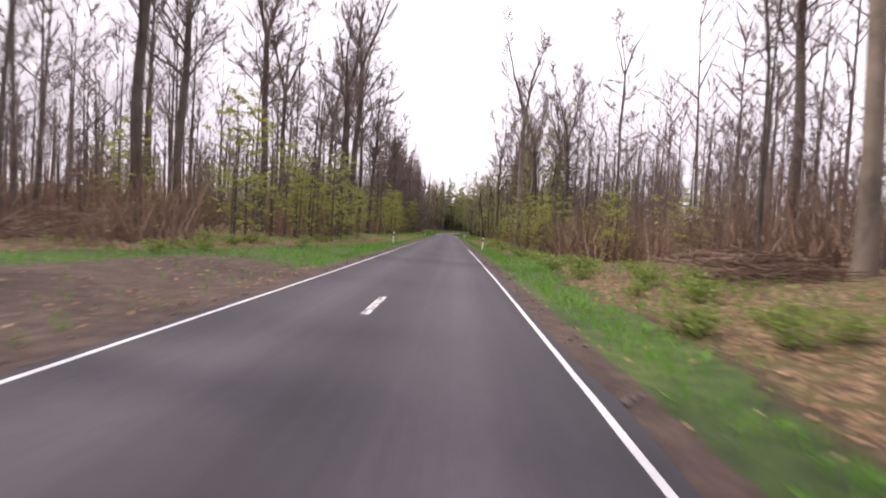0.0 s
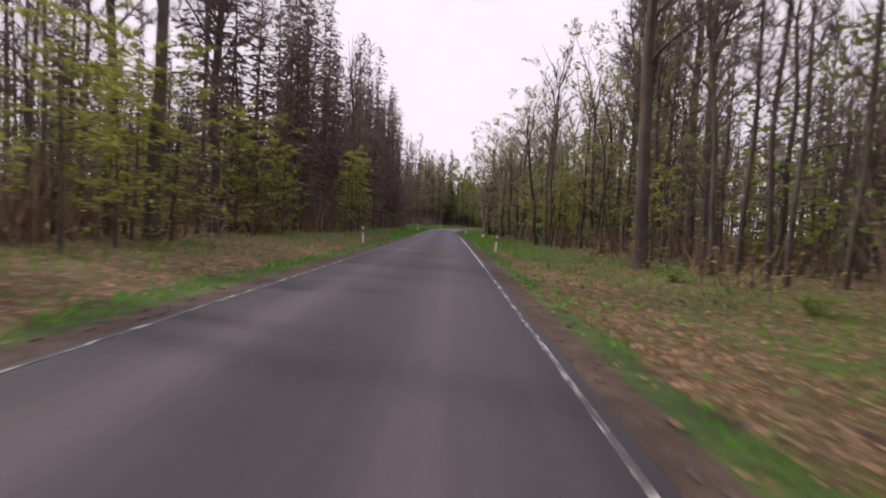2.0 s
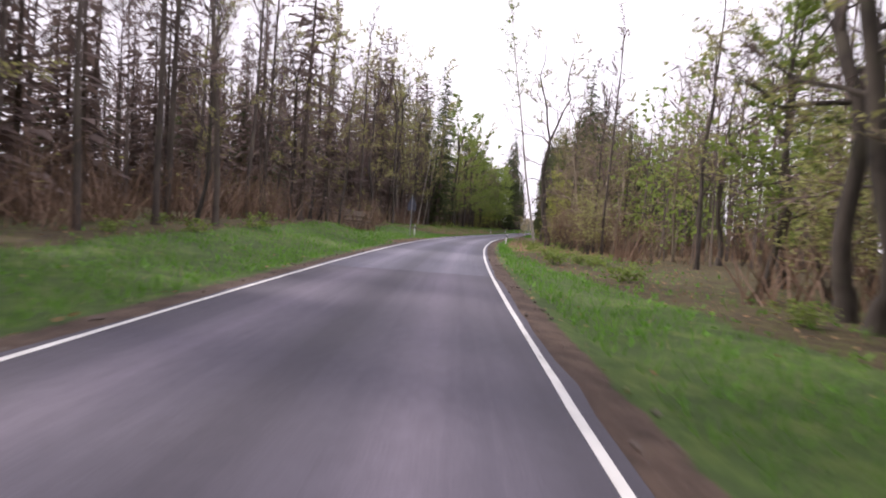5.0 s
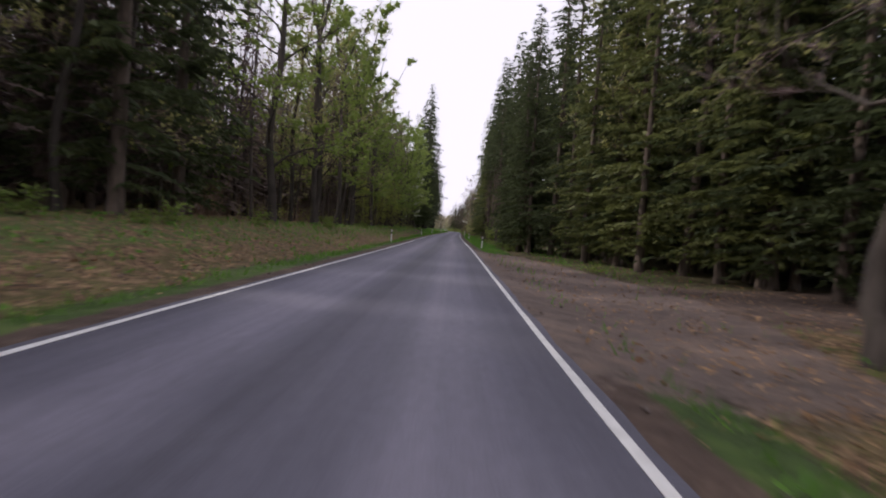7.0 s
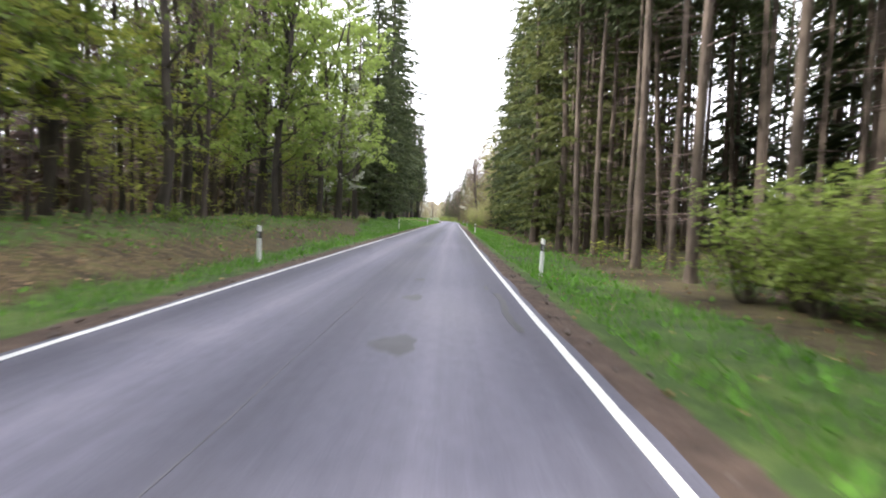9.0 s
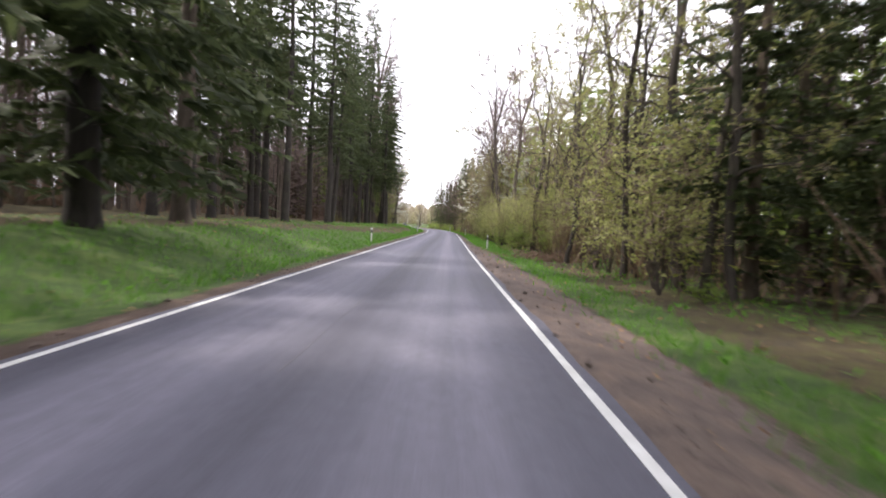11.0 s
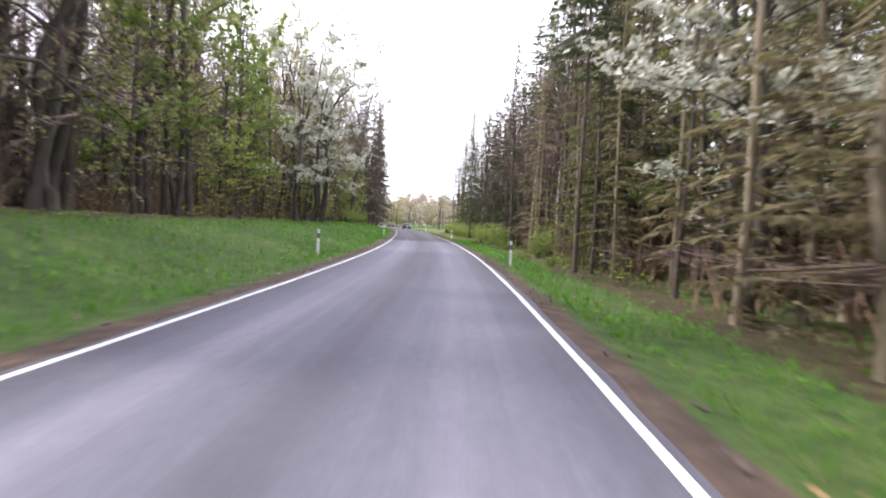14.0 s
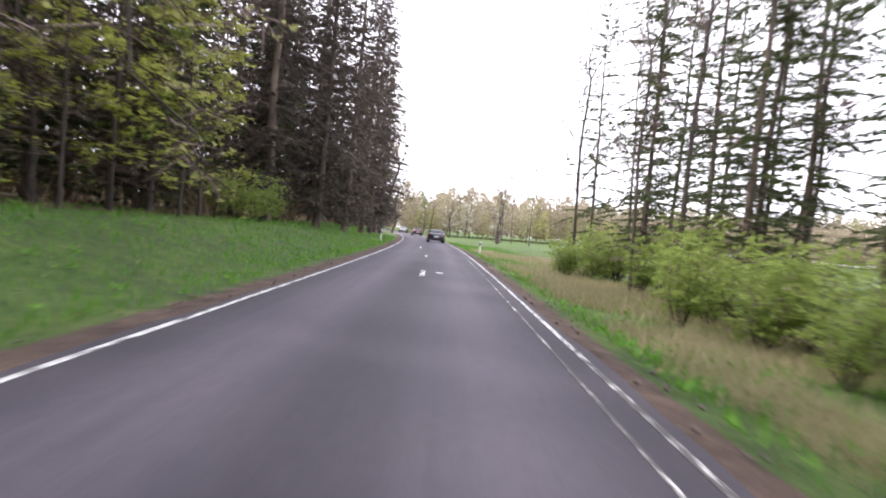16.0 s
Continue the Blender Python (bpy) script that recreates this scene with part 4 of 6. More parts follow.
kind_of_tree("dark_spruce", "dark_spruce", "broad dark brownish spruce with branches to the ground", "tree", "broad dark spruces by the bend",
             [conifer(371 + i, 24, 0.24, 0.04, 3.1, 0.40, 40, 0.35, 0.4) for i in range(3)], BARK_SPRUCE, (NEEDLE_DUSK, TWIG_BROWN))
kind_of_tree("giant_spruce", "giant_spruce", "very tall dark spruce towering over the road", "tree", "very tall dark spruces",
             [conifer(401 + i, 39, 0.42, 0.04, 5.6, 0.5, 30, 0.25, 0.62) for i in range(2)], BARK_BACKLIT, (NEEDLE, TWIG_BROWN))
kind_of_tree("pale_dead", "bare_pale_tree", "bare pale tree with long level branches", "tree", "bare pale trees",
             [grow(381 + i, 12, 0.095, 0.1, 24, 0.34, 16, 0, bend=1.4, rise=0.12, forks=5, up=0.02) for i in range(3)], BARK_PALE, (TWIG_PALE, LEAF_BUD))
kind_of_tree("pale_beech", "beech_tree", "tall beech with bare twigs and a trunk coloured pale as if sunlit", "tree", "tall pale beeches",
             [grow(391 + i, 25, 0.33, 0.4, 22, 0.22, 40, 200, 0.055, bend=0.3, rise=0.95, forks=7, fork=0.62, up=0.09) for i in range(2)], BARK_BEECH_SUNLIT, (TWIG_BROWN, LEAF_BUD))

# trees that stand out: kind, metres along, metres across, scale, lean, lean direction
FEATURE_TREES = [
    ("pale_beech", 31.3, 8.4, 0.98, 1, 0), ("pale_beech", -15.3, 12.1, 0.85, 0, 0), ("beech", 24.0, 12.2, 0.75, 0, 0), ("beech", 67.8, 9.3, 0.95, 0, 0), ("beech", 78, 12.6, 0.9, 0, 0),
    ("beech", 73.5, 14.5, 0.95, 0, 0), ("beech", 52, 16.4, 1.0, 0, 0), ("beech", 86, 15.6, 0.9, 0, 0), ("pole", 26, 10.2, 0.5, 0, 0), ("pole", 25, 11.3, 0.55, 0, 0), ("pole", 38, 8.7, 0.5, 3, 90),
    ("oak", 92, 8.7, 1.0, 4, 200), ("oak", 97, 11.3, 1.0, 0, 0), ("oak", 108, 11.5, 1.05, 0, 0), ("oak", 118, 9.1, 1.1, 0, 0), ("oak", 115, 10.4, 0.9, 3, 90), ("oak", 113, 10.3, 0.9, 0, 0),
    ("oak", 114, 12.4, 1.1, 3, 180), ("oak", 120, 8.4, 0.85, 0, 0), ("oak", 129, 8.4, 0.9, 0, 0), ("oak", 135, 7.8, 0.9, 0, 0), ("oak", 142, 8.5, 1.0, 0, 0),
    ("oak", 205.8, 7.9, 1.45, 3, 0), ("thicket", 194.7, 7.9, 0.8, 0, 0), ("thicket", 193, 9.2, 1.0, 0, 0), ("birch", 210.4, 6.6, 1.5, 11, 180), ("pale_dead", 197, 10.2, 1.1, 7, 180), ("pale_dead", 201, 9.4, 0.9, 0, 0), ("pale_dead", 204, 11, 1.0, 3, 90), ("pale_dead", 221.8, 9.9, 1.1, 0, 0), ("pale_dead", 199, 12.5, 1.0, 0, 0), ("pole", 206, 10, 0.9, 0, 0),
    ("oak", 228.9, 7.3, 1.1, 2, 180), ("light_spruce", 247, 10.0, 1.0, 0, 0), ("spruce", 241, 12.5, 0.9, 0, 0),
    ("stand", 286, 6.4, 0.9, 0, 0), ("stand", 284, 7.6, 1.0, 0, 0), ("stand", 289, 6.6, 0.9, 0, 0), ("stand", 309.5, 7.7, 1.1, 0, 0), ("stand", 313.5, 7.6, 1.1, 0, 0), ("stand", 307, 8.7, 1.05, 0, 0), ("stand", 305, 9.6, 1.0, 0, 0), ("stand", 300.5, 8.8, 1.1, 0, 0), ("stand", 303, 11, 1.1, 0, 0),
    ("beech", 428.5, 7.2, 0.85, 7, 180), ("beech", 434.9, 9.0, 0.95, -3, 180), ("oak", 399, 9.0, 0.75, 6, 30), ("oak", 403, 9.5, 0.7, 0, 0), ("oak", 408.5, 11.0, 0.85, 5, 60), ("oak", 411.7, 10.4, 0.85, 0, 0),
    ("pole", 523, 8.0, 0.9, 0, 0), ("pole", 520.5, 10.5, 1.0, 0, 0), ("birch", 515, 10.0, 1.2, 0, 0), ("birch", 518, 8.6, 1.1, 2, 0), ("pole", 505, 7.8, 0.9, 0, 0),
    ("beech", 26, -9.6, 1.15, 2, 0), ("beech", 19, -9.4, 0.9, 0, 0), ("beech", 33, -11.5, 0.9, 0, 0), ("beech", 40, -9.8, 0.85, 2, 0), ("beech", 46, -12, 0.9, 0, 0), ("beech", 12, -14, 1.0, 0, 0), ("pole", 38, -8.0, 0.8, 4, 60),
    ("beech", 5, -17, 1.0, 0, 0), ("beech", -3, -15, 1.0, 0, 0), ("beech", 63, -9.2, 0.8, 0, 0), ("pole", 4, -7.9, 0.5, 3, 90), ("pole", 6, -7.0, 0.5, -5, 90), ("beech", 72, -11, 0.85, 0, 0),
    ("beech", 212, -13, 0.8, 4, 0), ("birch", 219, -12, 1.0, 0, 0), ("birch", 223, -13, 1.0, 0, 0), ("birch", 226, -12.5, 0.95, 2, 0), ("birch", 230, -11.5, 0.9, 8, 15), ("birch", 234, -11.5, 0.85, 7, 15),
    ("birch", 227, -14.0, 1.2, 0, 0), ("spruce", 246, -11.5, 1.15, 0, 0), ("spruce", 241, -14, 1.1, 0, 0), ("brown_spruce", 236, -13.5, 1.2, 0, 0), ("brown_spruce", 231, -15.5, 1.15, 0, 0), ("spruce", 240, -10.6, 1.15, 0, 0), ("brown_spruce", 226, -17.5, 1.1, 0, 0), ("brown_spruce", 220, -18.5, 1.1, 0, 0), ("spruce", 251, -13.5, 0.9, 0, 0), ("giant_spruce", 372, -7.8, 1.03, 0, 0), ("giant_spruce", 363, -8.6, 0.86, 0, 0), ("spruce", 357, -9.8, 1.2, 0, 0),
    ("spruce", 362, -10.5, 1.0, 0, 0), ("giant_spruce", 381, -8.0, 0.95, 0, 0), ("spruce", 388, -9, 1.4, 0, 0), ("mid", 256, -10.5, 1.55, 0, 0), ("mid", 263, -9.6, 1.5, 0, 0), ("budding", 270, -9.4, 1.4, 0, 0), ("mid", 279, -9.6, 1.45, 0, 0), ("mid", 289, -9.2, 1.45, 0, 0), ("green", 351, -8.8, 1.5, 0, 0), ("green", 343, -8.8, 1.45, 0, 0), ("blossom", 345, -9.2, 0.95, 0, 0), ("green", 337, -9.0, 1.35, 0, 0), ("green", 329, -9.6, 1.35, 0, 0), ("green", 319, -10.5, 1.3, 0, 0),
    ("big_spruce", 420, -12.5, 1.05, 0, 0), ("big_spruce", 414, -15.5, 0.95, 0, 0), ("big_spruce", 426, -11.5, 0.9, 3, 0), ("big_spruce", 430, -12.5, 0.9, 0, 0), ("big_spruce", 435, -11.5, 0.8, 0, 0), ("big_spruce", 409, -13, 1.0, 0, 0),
    ("big_spruce", 402, -14, 1.0, 0, 0), ("big_spruce", 440, -12, 0.85, 0, 0), ("big_spruce", 396, -12.5, 1.0, 0, 0), ("big_spruce", 443.6, -13.3, 0.95, 0, 0), ("big_spruce", 448.6, -14.8, 0.7, 0, 0), ("big_spruce", 445.7, -10.8, 1.05, 1, 0), ("big_spruce", 450.2, -10.9, 0.6, 0, 0), ("big_spruce", 460, -10.5, 1.0, 3, 0), ("big_spruce", 418, -10.2, 0.95, 0, 0), ("big_spruce", 407, -10.8, 0.95, 0, 0),
    ("beech", 457.3, -11.4, 1.45, 1, 0), ("oak", 455, -12.8, 1.3, 0, 0), ("oak", 474, -12.5, 1.15, 3, 0), ("oak", 481, -11.8, 1.0, 4, 20), ("beech", 470, -15, 0.8, 0, 0), ("oak", 492, -12, 1.2, 0, 0), ("oak", 499, -13.5, 1.0, 10, 0),
    ("blossom", 524, -8.8, 1.2, 3, 0), ("blossom", 519, -10.0, 1.15, 0, 0), ("blossom", 529, -9.6, 1.1, 0, 0), ("oak", 523, -9.6, 1.1, 4, 20), ("oak", 526, -11.5, 1.1, 0, 0), ("oak", 530, -10.5, 1.0, 8, 0), ("oak", 534, -12, 1.0, 0, 0),
    ("oak", 555.5, -9.6, 1.7, 2, 20), ("sapling", 558.5, -9.4, 1.3, 0, 0), ("sapling", 561.5, -9.9, 1.6, 0, 0), ("sapling", 564, -8.9, 1.5, 0, 0), ("sapling", 567, -9.5, 1.6, 0, 0), ("green", 565.5, -10.8, 0.75, 0, 0), ("dark_spruce", 573, -8.6, 1.05, 0, 0), ("dark_spruce", 580, -7.4, 1.05, 0, 0), ("dark_spruce", 587, -6.6, 1.1, 0, 0),
    ("dark_spruce", 594, -6.0, 1.1, 0, 0), ("dark_spruce", 601, -5.8, 1.15, 0, 0), ("dark_spruce", 609, -5.8, 1.1, 0, 0), ("dark_spruce", 619, -5.6, 1.15, 0, 0), ("dark_spruce", 630, -5.6, 1.1, 0, 0), ("oak", 614, -5.4, 1.2, 14, 0), ("blossom", 606, -9.5, 0.7, 0, 0), ("green", 620, -9, 0.6, 0, 0), ("oak", 640, -8.5, 1.1, 0, 0), ("oak", 652, -3, 1.1, 0, 0),
    ("thin_pine", 558, 8.0, 1.0, 0, 0), ("thin_pine", 562, 9.2, 0.95, 0, 0), ("thin_pine", 566, 8.6, 0.95, 0, 0), ("thin_pine", 551, 7.8, 1.0, 0, 0), ("thin_pine", 568, 10.5, 0.9, 0, 0), ("thin_pine", 560, 11, 1.0, 0, 0),
    ("blossom", 487, 7.5, 1.0, 0, 0), ("blossom", 491, 9.0, 1.0, 0, 0), ("blossom", 440, 9.5, 0.9, 0, 0), ("stand", 498, 6.5, 0.75, 0, 0), ("light_spruce", 500, 8.0, 0.75, 0, 0),
]
for key, s, d, sc, lean, to in FEATURE_TREES:
    plant(key, s, d, sc, None, lean, to)

# the wood on both sides: kind, number, from and to along, from and to across, scale from and to
WOODS = [
    # right-hand side
    ("beech", 16, -30, 60, 12, 34, 0.75, 1.05), ("sapling", 26, -10, 70, 8, 17, 0.5, 1.0), ("pole", 14, 0, 70, 10, 17, 0.3, 0.5), ("pole", 16, -30, 60, 9, 30, 0.5, 0.95), ("thicket", 14, -30, 52, 8.5, 20, 0.7, 1.25), ("sapling", 10, 0, 60, 7.5, 16, 0.6, 1.0), ("spruce", 9, -20, 90, 30, 48, 0.5, 0.75),
    ("beech", 12, 60, 112, 12, 32, 0.7, 1.0), ("pole", 22, 60, 150, 10, 30, 0.6, 1.0), ("sapling", 12, 40, 98, 9.5, 17.5, 0.7, 1.2), ("budding", 14, 62, 104, 10.5, 17, 0.8, 1.0), ("pole", 12, 60, 104, 9.5, 14, 0.7, 1.0), ("brown_spruce", 4, 45, 105, 14, 17.4, 0.7, 0.95), ("budding", 5, 50, 110, 11, 17, 0.6, 0.9), ("spruce", 8, 60, 150, 28, 45, 0.7, 0.95), ("budding", 3, 60, 90, 9, 16, 0.6, 0.85),
    ("oak", 12, 100, 170, 9, 24, 0.8, 1.1), ("thicket", 6, 100, 190, 9, 20, 0.7, 1.1), ("hedge", 14, 110, 190, 8, 18, 0.7, 1.1), ("pole", 10, 150, 225, 10, 22, 0.6, 0.95),
    ("oak", 5, 172, 224, 10, 20, 0.7, 1.0), ("sapling", 13, 212, 231, 8.8, 13, 0.9, 1.6), ("light_spruce", 8, 214, 234, 12, 17, 0.6, 0.85), ("budding", 3, 200, 228, 12, 24, 0.7, 0.95), ("thicket", 26, 184, 216, 8.6, 16, 0.7, 1.2), ("pale_dead", 12, 184, 214, 10.5, 17, 0.7, 1.1),
    ("spruce", 17, 242, 279, 8.5, 17, 0.85, 1.1), ("light_spruce", 9, 250, 279, 8.8, 11, 0.75, 1.0), ("spruce", 10, 226, 248, 12.5, 17, 0.85, 1.1), ("spruce", 14, 326, 372, 7.6, 14, 1.05, 1.3), ("light_spruce", 12, 322, 372, 7.0, 12, 1.05, 1.35),
    ("stand", 62, 280, 345, 8.5, 34, 0.85, 1.1), ("bush", 3, 303.8, 306.5, 7.2, 7.9, 0.85, 1.0), ("bush", 2, 302, 304, 7.8, 8.8, 0.9, 1.0), ("spruce", 10, 285, 345, 34, 44, 0.8, 1.0),
    ("oak", 14, 372, 445, 7.5, 18, 0.8, 1.15), ("hedge", 26, 380, 445, 6.2, 14, 0.6, 1.0), ("hedge", 26, 418, 446, 6.0, 9, 0.5, 0.85), ("bush", 22, 400, 460, 6.2, 9, 0.5, 0.9), ("green", 10, 400, 460, 11, 22, 0.7, 1.0), ("spruce", 5, 372, 392, 9, 16, 0.8, 1.0), ("mid", 8, 405, 470, 9, 20, 0.7, 0.95),
    ("larch", 48, 438, 505, 6.3, 13, 0.85, 1.4), ("hedge", 12, 432, 470, 5.8, 8, 0.6, 0.9), ("brown_spruce", 10, 470, 512, 9, 20, 0.6, 0.85), ("mid", 10, 446, 505, 8.5, 16, 0.6, 0.9),
    ("stand", 14, 500, 552, 9.5, 22, 0.75, 1.0), ("pole", 16, 500, 546, 7.2, 13, 0.7, 1.0), ("bush", 14, 505, 548, 6.6, 12, 0.5, 0.9), ("spruce", 5, 508, 545, 14, 22, 0.6, 0.8), ("bush", 10, 546, 572, 6.2, 9.5, 0.6, 1.05),
    ("budding", 16, 84, 178, 11, 24, 0.75, 1.05), ("mid", 3, 130, 170, 10, 16, 0.7, 0.9), ("budding", 16, 376, 470, 8.5, 22, 0.8, 1.1), ("green", 6, 425, 470, 9, 16, 0.95, 1.2), ("budding", 14, 445, 512, 8, 18, 0.7, 0.95),
    ("thin_pine", 12, 551, 575, 7.6, 16, 0.8, 1.05), ("pole", 8, 550, 576, 7.5, 15, 0.6, 0.9), ("bush", 26, 545, 574, 6.0, 10.5, 0.55, 0.9), ("brown_spruce", 8, 548, 566, -16, -11.5, 0.8, 1.1), ("dark_spruce", 10, 566, 606, -13, -9, 0.9, 1.1), ("spruce", 6, 556, 590, -17, -12, 0.8, 1.0), ("thin_pine", 20, 492, 550, 7.5, 16, 0.8, 1.05), ("pole", 10, 490, 548, 6.8, 14, 0.6, 0.85), ("brown_spruce", 14, 495, 550, 10.5, 17.4, 0.7, 0.95), ("stand", 14, 284, 345, 12, 17, 0.8, 1.0), ("spruce", 12, 296, 345, 28, 40, 0.9, 1.1),
    # left-hand side
    ("beech", 18, -30, 75, -36, -12, 0.75, 1.05), ("pole", 24, -30, 75, -34, -9, 0.5, 0.95), ("thicket", 12, -30, 30, -24, -9, 0.6, 1.1), ("sapling", 48, -5, 66, -17.5, -7.4, 0.5, 1.2), ("pole", 20, -20, 75, -17, -9, 0.3, 0.55), ("beech", 6, 15, 70, -50, -30, 0.8, 1.0),
    ("brown_spruce", 46, 76, 192, -17, -9.0, 0.75, 1.2), ("pole", 26, 80, 200, -12, -8.5, 0.75, 1.1), ("budding", 6, 150, 200, -12, -9, 0.7, 1), ("brown_spruce", 7, 66, 100, -14, -9, 0.8, 1.1), ("sapling", 5, 92.5, 97, -8.6, -7.2, 1.0, 1.35), ("pole", 16, 100, 190, -26, -9, 0.7, 1.0), ("thicket", 6, 96, 205, -12, -8.5, 0.4, 0.7),
    ("oak", 8, 185, 225, -24, -13, 0.8, 1.1), ("pole", 16, 190, 262, -28, -12, 0.7, 1.0), ("brown_spruce", 26, 202, 250, -17.4, -12, 0.9, 1.2), ("mid", 7, 250, 312, -14, -9.2, 1.1, 1.4), ("budding", 9, 256, 300, -13, -9.0, 1.1, 1.35), ("brown_spruce", 6, 258, 300, -15, -11, 0.8, 1.0), ("pole", 10, 255, 310, -13, -9, 0.8, 1.1), ("oak", 10, 262, 320, -22, -10, 0.8, 1.15),
    ("green", 9, 300, 350, -14, -8.8, 0.8, 1.15), ("pole", 8, 285, 330, -13, -9, 0.8, 1.1), ("sapling", 10, 280, 330, -11, -8.5, 0.8, 1.4), ("mid", 8, 298, 345, -14, -9.2, 1.1, 1.4), ("beech", 6, 290, 345, -15, -10, 0.7, 0.9), ("mid", 10, 445, 545, -17, -11.5, 0.7, 1.1), ("brown_spruce", 16, 445, 545, -17.4, -13, 0.6, 0.9), ("beech", 7, 450, 545, -16, -11.5, 0.6, 0.8), ("pole", 14, 262, 350, -28, -12, 0.7, 1.0), ("sapling", 10, 285, 330, -12, -8.5, 0.8, 1.3), ("spruce", 8, 300, 395, -30, -16, 0.8, 1.0), ("mid", 6, 338, 362, -13, -9, 0.6, 0.8),
    ("big_spruce", 10, 388, 430, -24, -14, 0.8, 1.05), ("pole", 20, 395, 520, -30, -15, 0.6, 0.95), ("mid", 12, 425, 505, -22, -11, 0.5, 0.8), ("sapling", 14, 440, 545, -14, -10, 0.6, 1.0), ("oak", 14, 445, 540, -26, -13, 0.8, 1.1),
    ("thicket", 6, 440, 545, -20, -12, 0.4, 0.7), ("budding", 10, 532, 562, -17, -11, 0.7, 1.0), ("spruce", 12, 560, 605, -20, -10, 0.7, 0.9), ("pole", 12, 540, 610, -26, -12, 0.7, 0.9), ("brown_spruce", 14, 550, 600, -18, -9.5, 0.8, 1.0),
    # where the road bends out of sight
    ("oak", 16, 640, 740, 7, 26, 0.8, 1.1), ("mid", 6, 650, 760, 8, 30, 0.6, 0.9), ("oak", 10, 620, 720, -26, -8, 0.8, 1.1), ("blossom", 4, 640, 720, 8, 22, 0.6, 0.8),
    ("budding", 14, 262, 345, -20, -10.5, 0.8, 1.1), ("budding", 26, 448, 560, -17, -11, 0.9, 1.3), ("bramble", 22, 100, 350, -10, -6.6, 0.6, 1.2), ("bramble", 22, -20, 250, 5.4, 9, 0.6, 1.2), ("bramble", 34, -26, 22, 4.2, 7.2, 0.5, 1.0), ("bramble", 14, -26, 5, -9, -5.5, 0.4, 0.8), ("bramble", 16, 380, 545, 5.2, 7.5, 0.6, 1.1),
    ("light_spruce", 12, 238, 264, 10.5, 13.5, 0.8, 1.1), ("stand", 12, 318, 334, 7.4, 12, 1.0, 1.15), ("oak", 8, 452, 500, -13, -9.5, 0.9, 1.2), ("budding", 8, 380, 425, 7, 10, 0.8, 1.1),
    ("dark_spruce", 7, 531, 547, 8.6, 14, 0.65, 0.85), ("pole", 8, 528, 549, 7.0, 11, 0.7, 0.95), ("thin_pine", 9, 528, 549, 7.6, 13, 0.75, 1.0), ("budding", 5, 124, 160, 8.0, 11.5, 0.95, 1.2), ("oak", 7, 120, 160, 7.8, 11, 1.1, 1.35), ("sapling", 8, 536, 550, -13.5, -10.5, 0.9, 1.3), ("bush", 8, 548, 580, -9.5, -7.8, 0.6, 1.0),
    # close to the road's edge and behind the gaps
    ("brown_spruce", 28, 98, 152, -15.5, -8.8, 0.9, 1.2), ("pole", 12, 100, 150, -11, -8.4, 0.8, 1.1), ("brown_spruce", 9, 522, 549, 9, 17, 0.8, 1.05), ("spruce", 9, 261, 277, 6.4, 8.2, 0.65, 0.9), ("light_spruce", 6, 262, 277, 6.2, 7.6, 0.45, 0.65),
    ("brown_spruce", 7, 503, 526, 8.5, 15, 0.8, 1.05), ("pole", 10, 500, 528, 8, 14, 0.8, 1.0), ("larch", 4, 500, 516, 7.2, 9, 0.8, 1.0),
    ("bramble", 10, 262, 300, 5.6, 6.6, 0.5, 0.9), ("hedge", 10, 398, 418, 6.6, 10, 0.5, 0.9), ("thicket", 14, 392, 420, 7, 12, 0.5, 0.9),
    ("budding", 11, 205, 242, -13, -9.5, 1.1, 1.4), ("budding", 5, 244, 262, 10, 14, 1.0, 1.3), ("big_spruce", 6, 455, 472, -10.5, -8.6, 0.75, 0.95), ("dark_spruce", 5, 600, 640, -11, -8.6, 0.9, 1.1),
    ("sapling", 14, 62, 80, -11.5, -8.3, 0.8, 1.2), ("oak", 5, 440, 466, 7.2, 10, 1.1, 1.35), ("big_spruce", 4, 428, 456, -17, -10.5, 0.8, 1.05), ("sapling", 8, 84, 104, 9, 13, 0.9, 1.5), ("budding", 6, 40, 56, 12, 17.4, 0.95, 1.2), ("spruce", 3, 42, 58, 15, 17.4, 0.5, 0.65),
]
DEEP = {"beech": 0, "pole": 0, "oak": 0, "budding": 0, "mid": 1, "green": 1, "spruce": 2, "light_spruce": 2, "stand": 2, "big_spruce": 2, "thin_pine": 2, "brown_spruce": 3, "dark_spruce": 3}
TALL = {"beech": 25, "pole": 19, "oak": 15, "budding": 17, "mid": 16, "green": 15, "spruce": 24, "light_spruce": 20, "stand": 25, "big_spruce": 30, "thin_pine": 18, "brown_spruce": 21, "dark_spruce": 24}
deep = [[], [], [], []]
for row, (key, count, s0, s1, d0, d1, c0, c1) in enumerate(WOODS):
    rng = np.random.default_rng(1000 + row)
    for i in range(count):
        s, d = rng.uniform(s0, s1), rng.uniform(d0, d1)
        if 230 < s < 242 and 5 < d < 12.5:
            continue
        if abs(d) > 17.5 and key in DEEP:
            # deep in the wood only a simpler tree, joined with its neighbours, is seen
            deep[DEEP[key]].append((s, d, TALL[key] * rng.uniform(c0, c1)))
            continue
        plant(key, s, d, rng.uniform(c0, c1), None, rng.normal(0, 1.5), rng.uniform(0, 360))


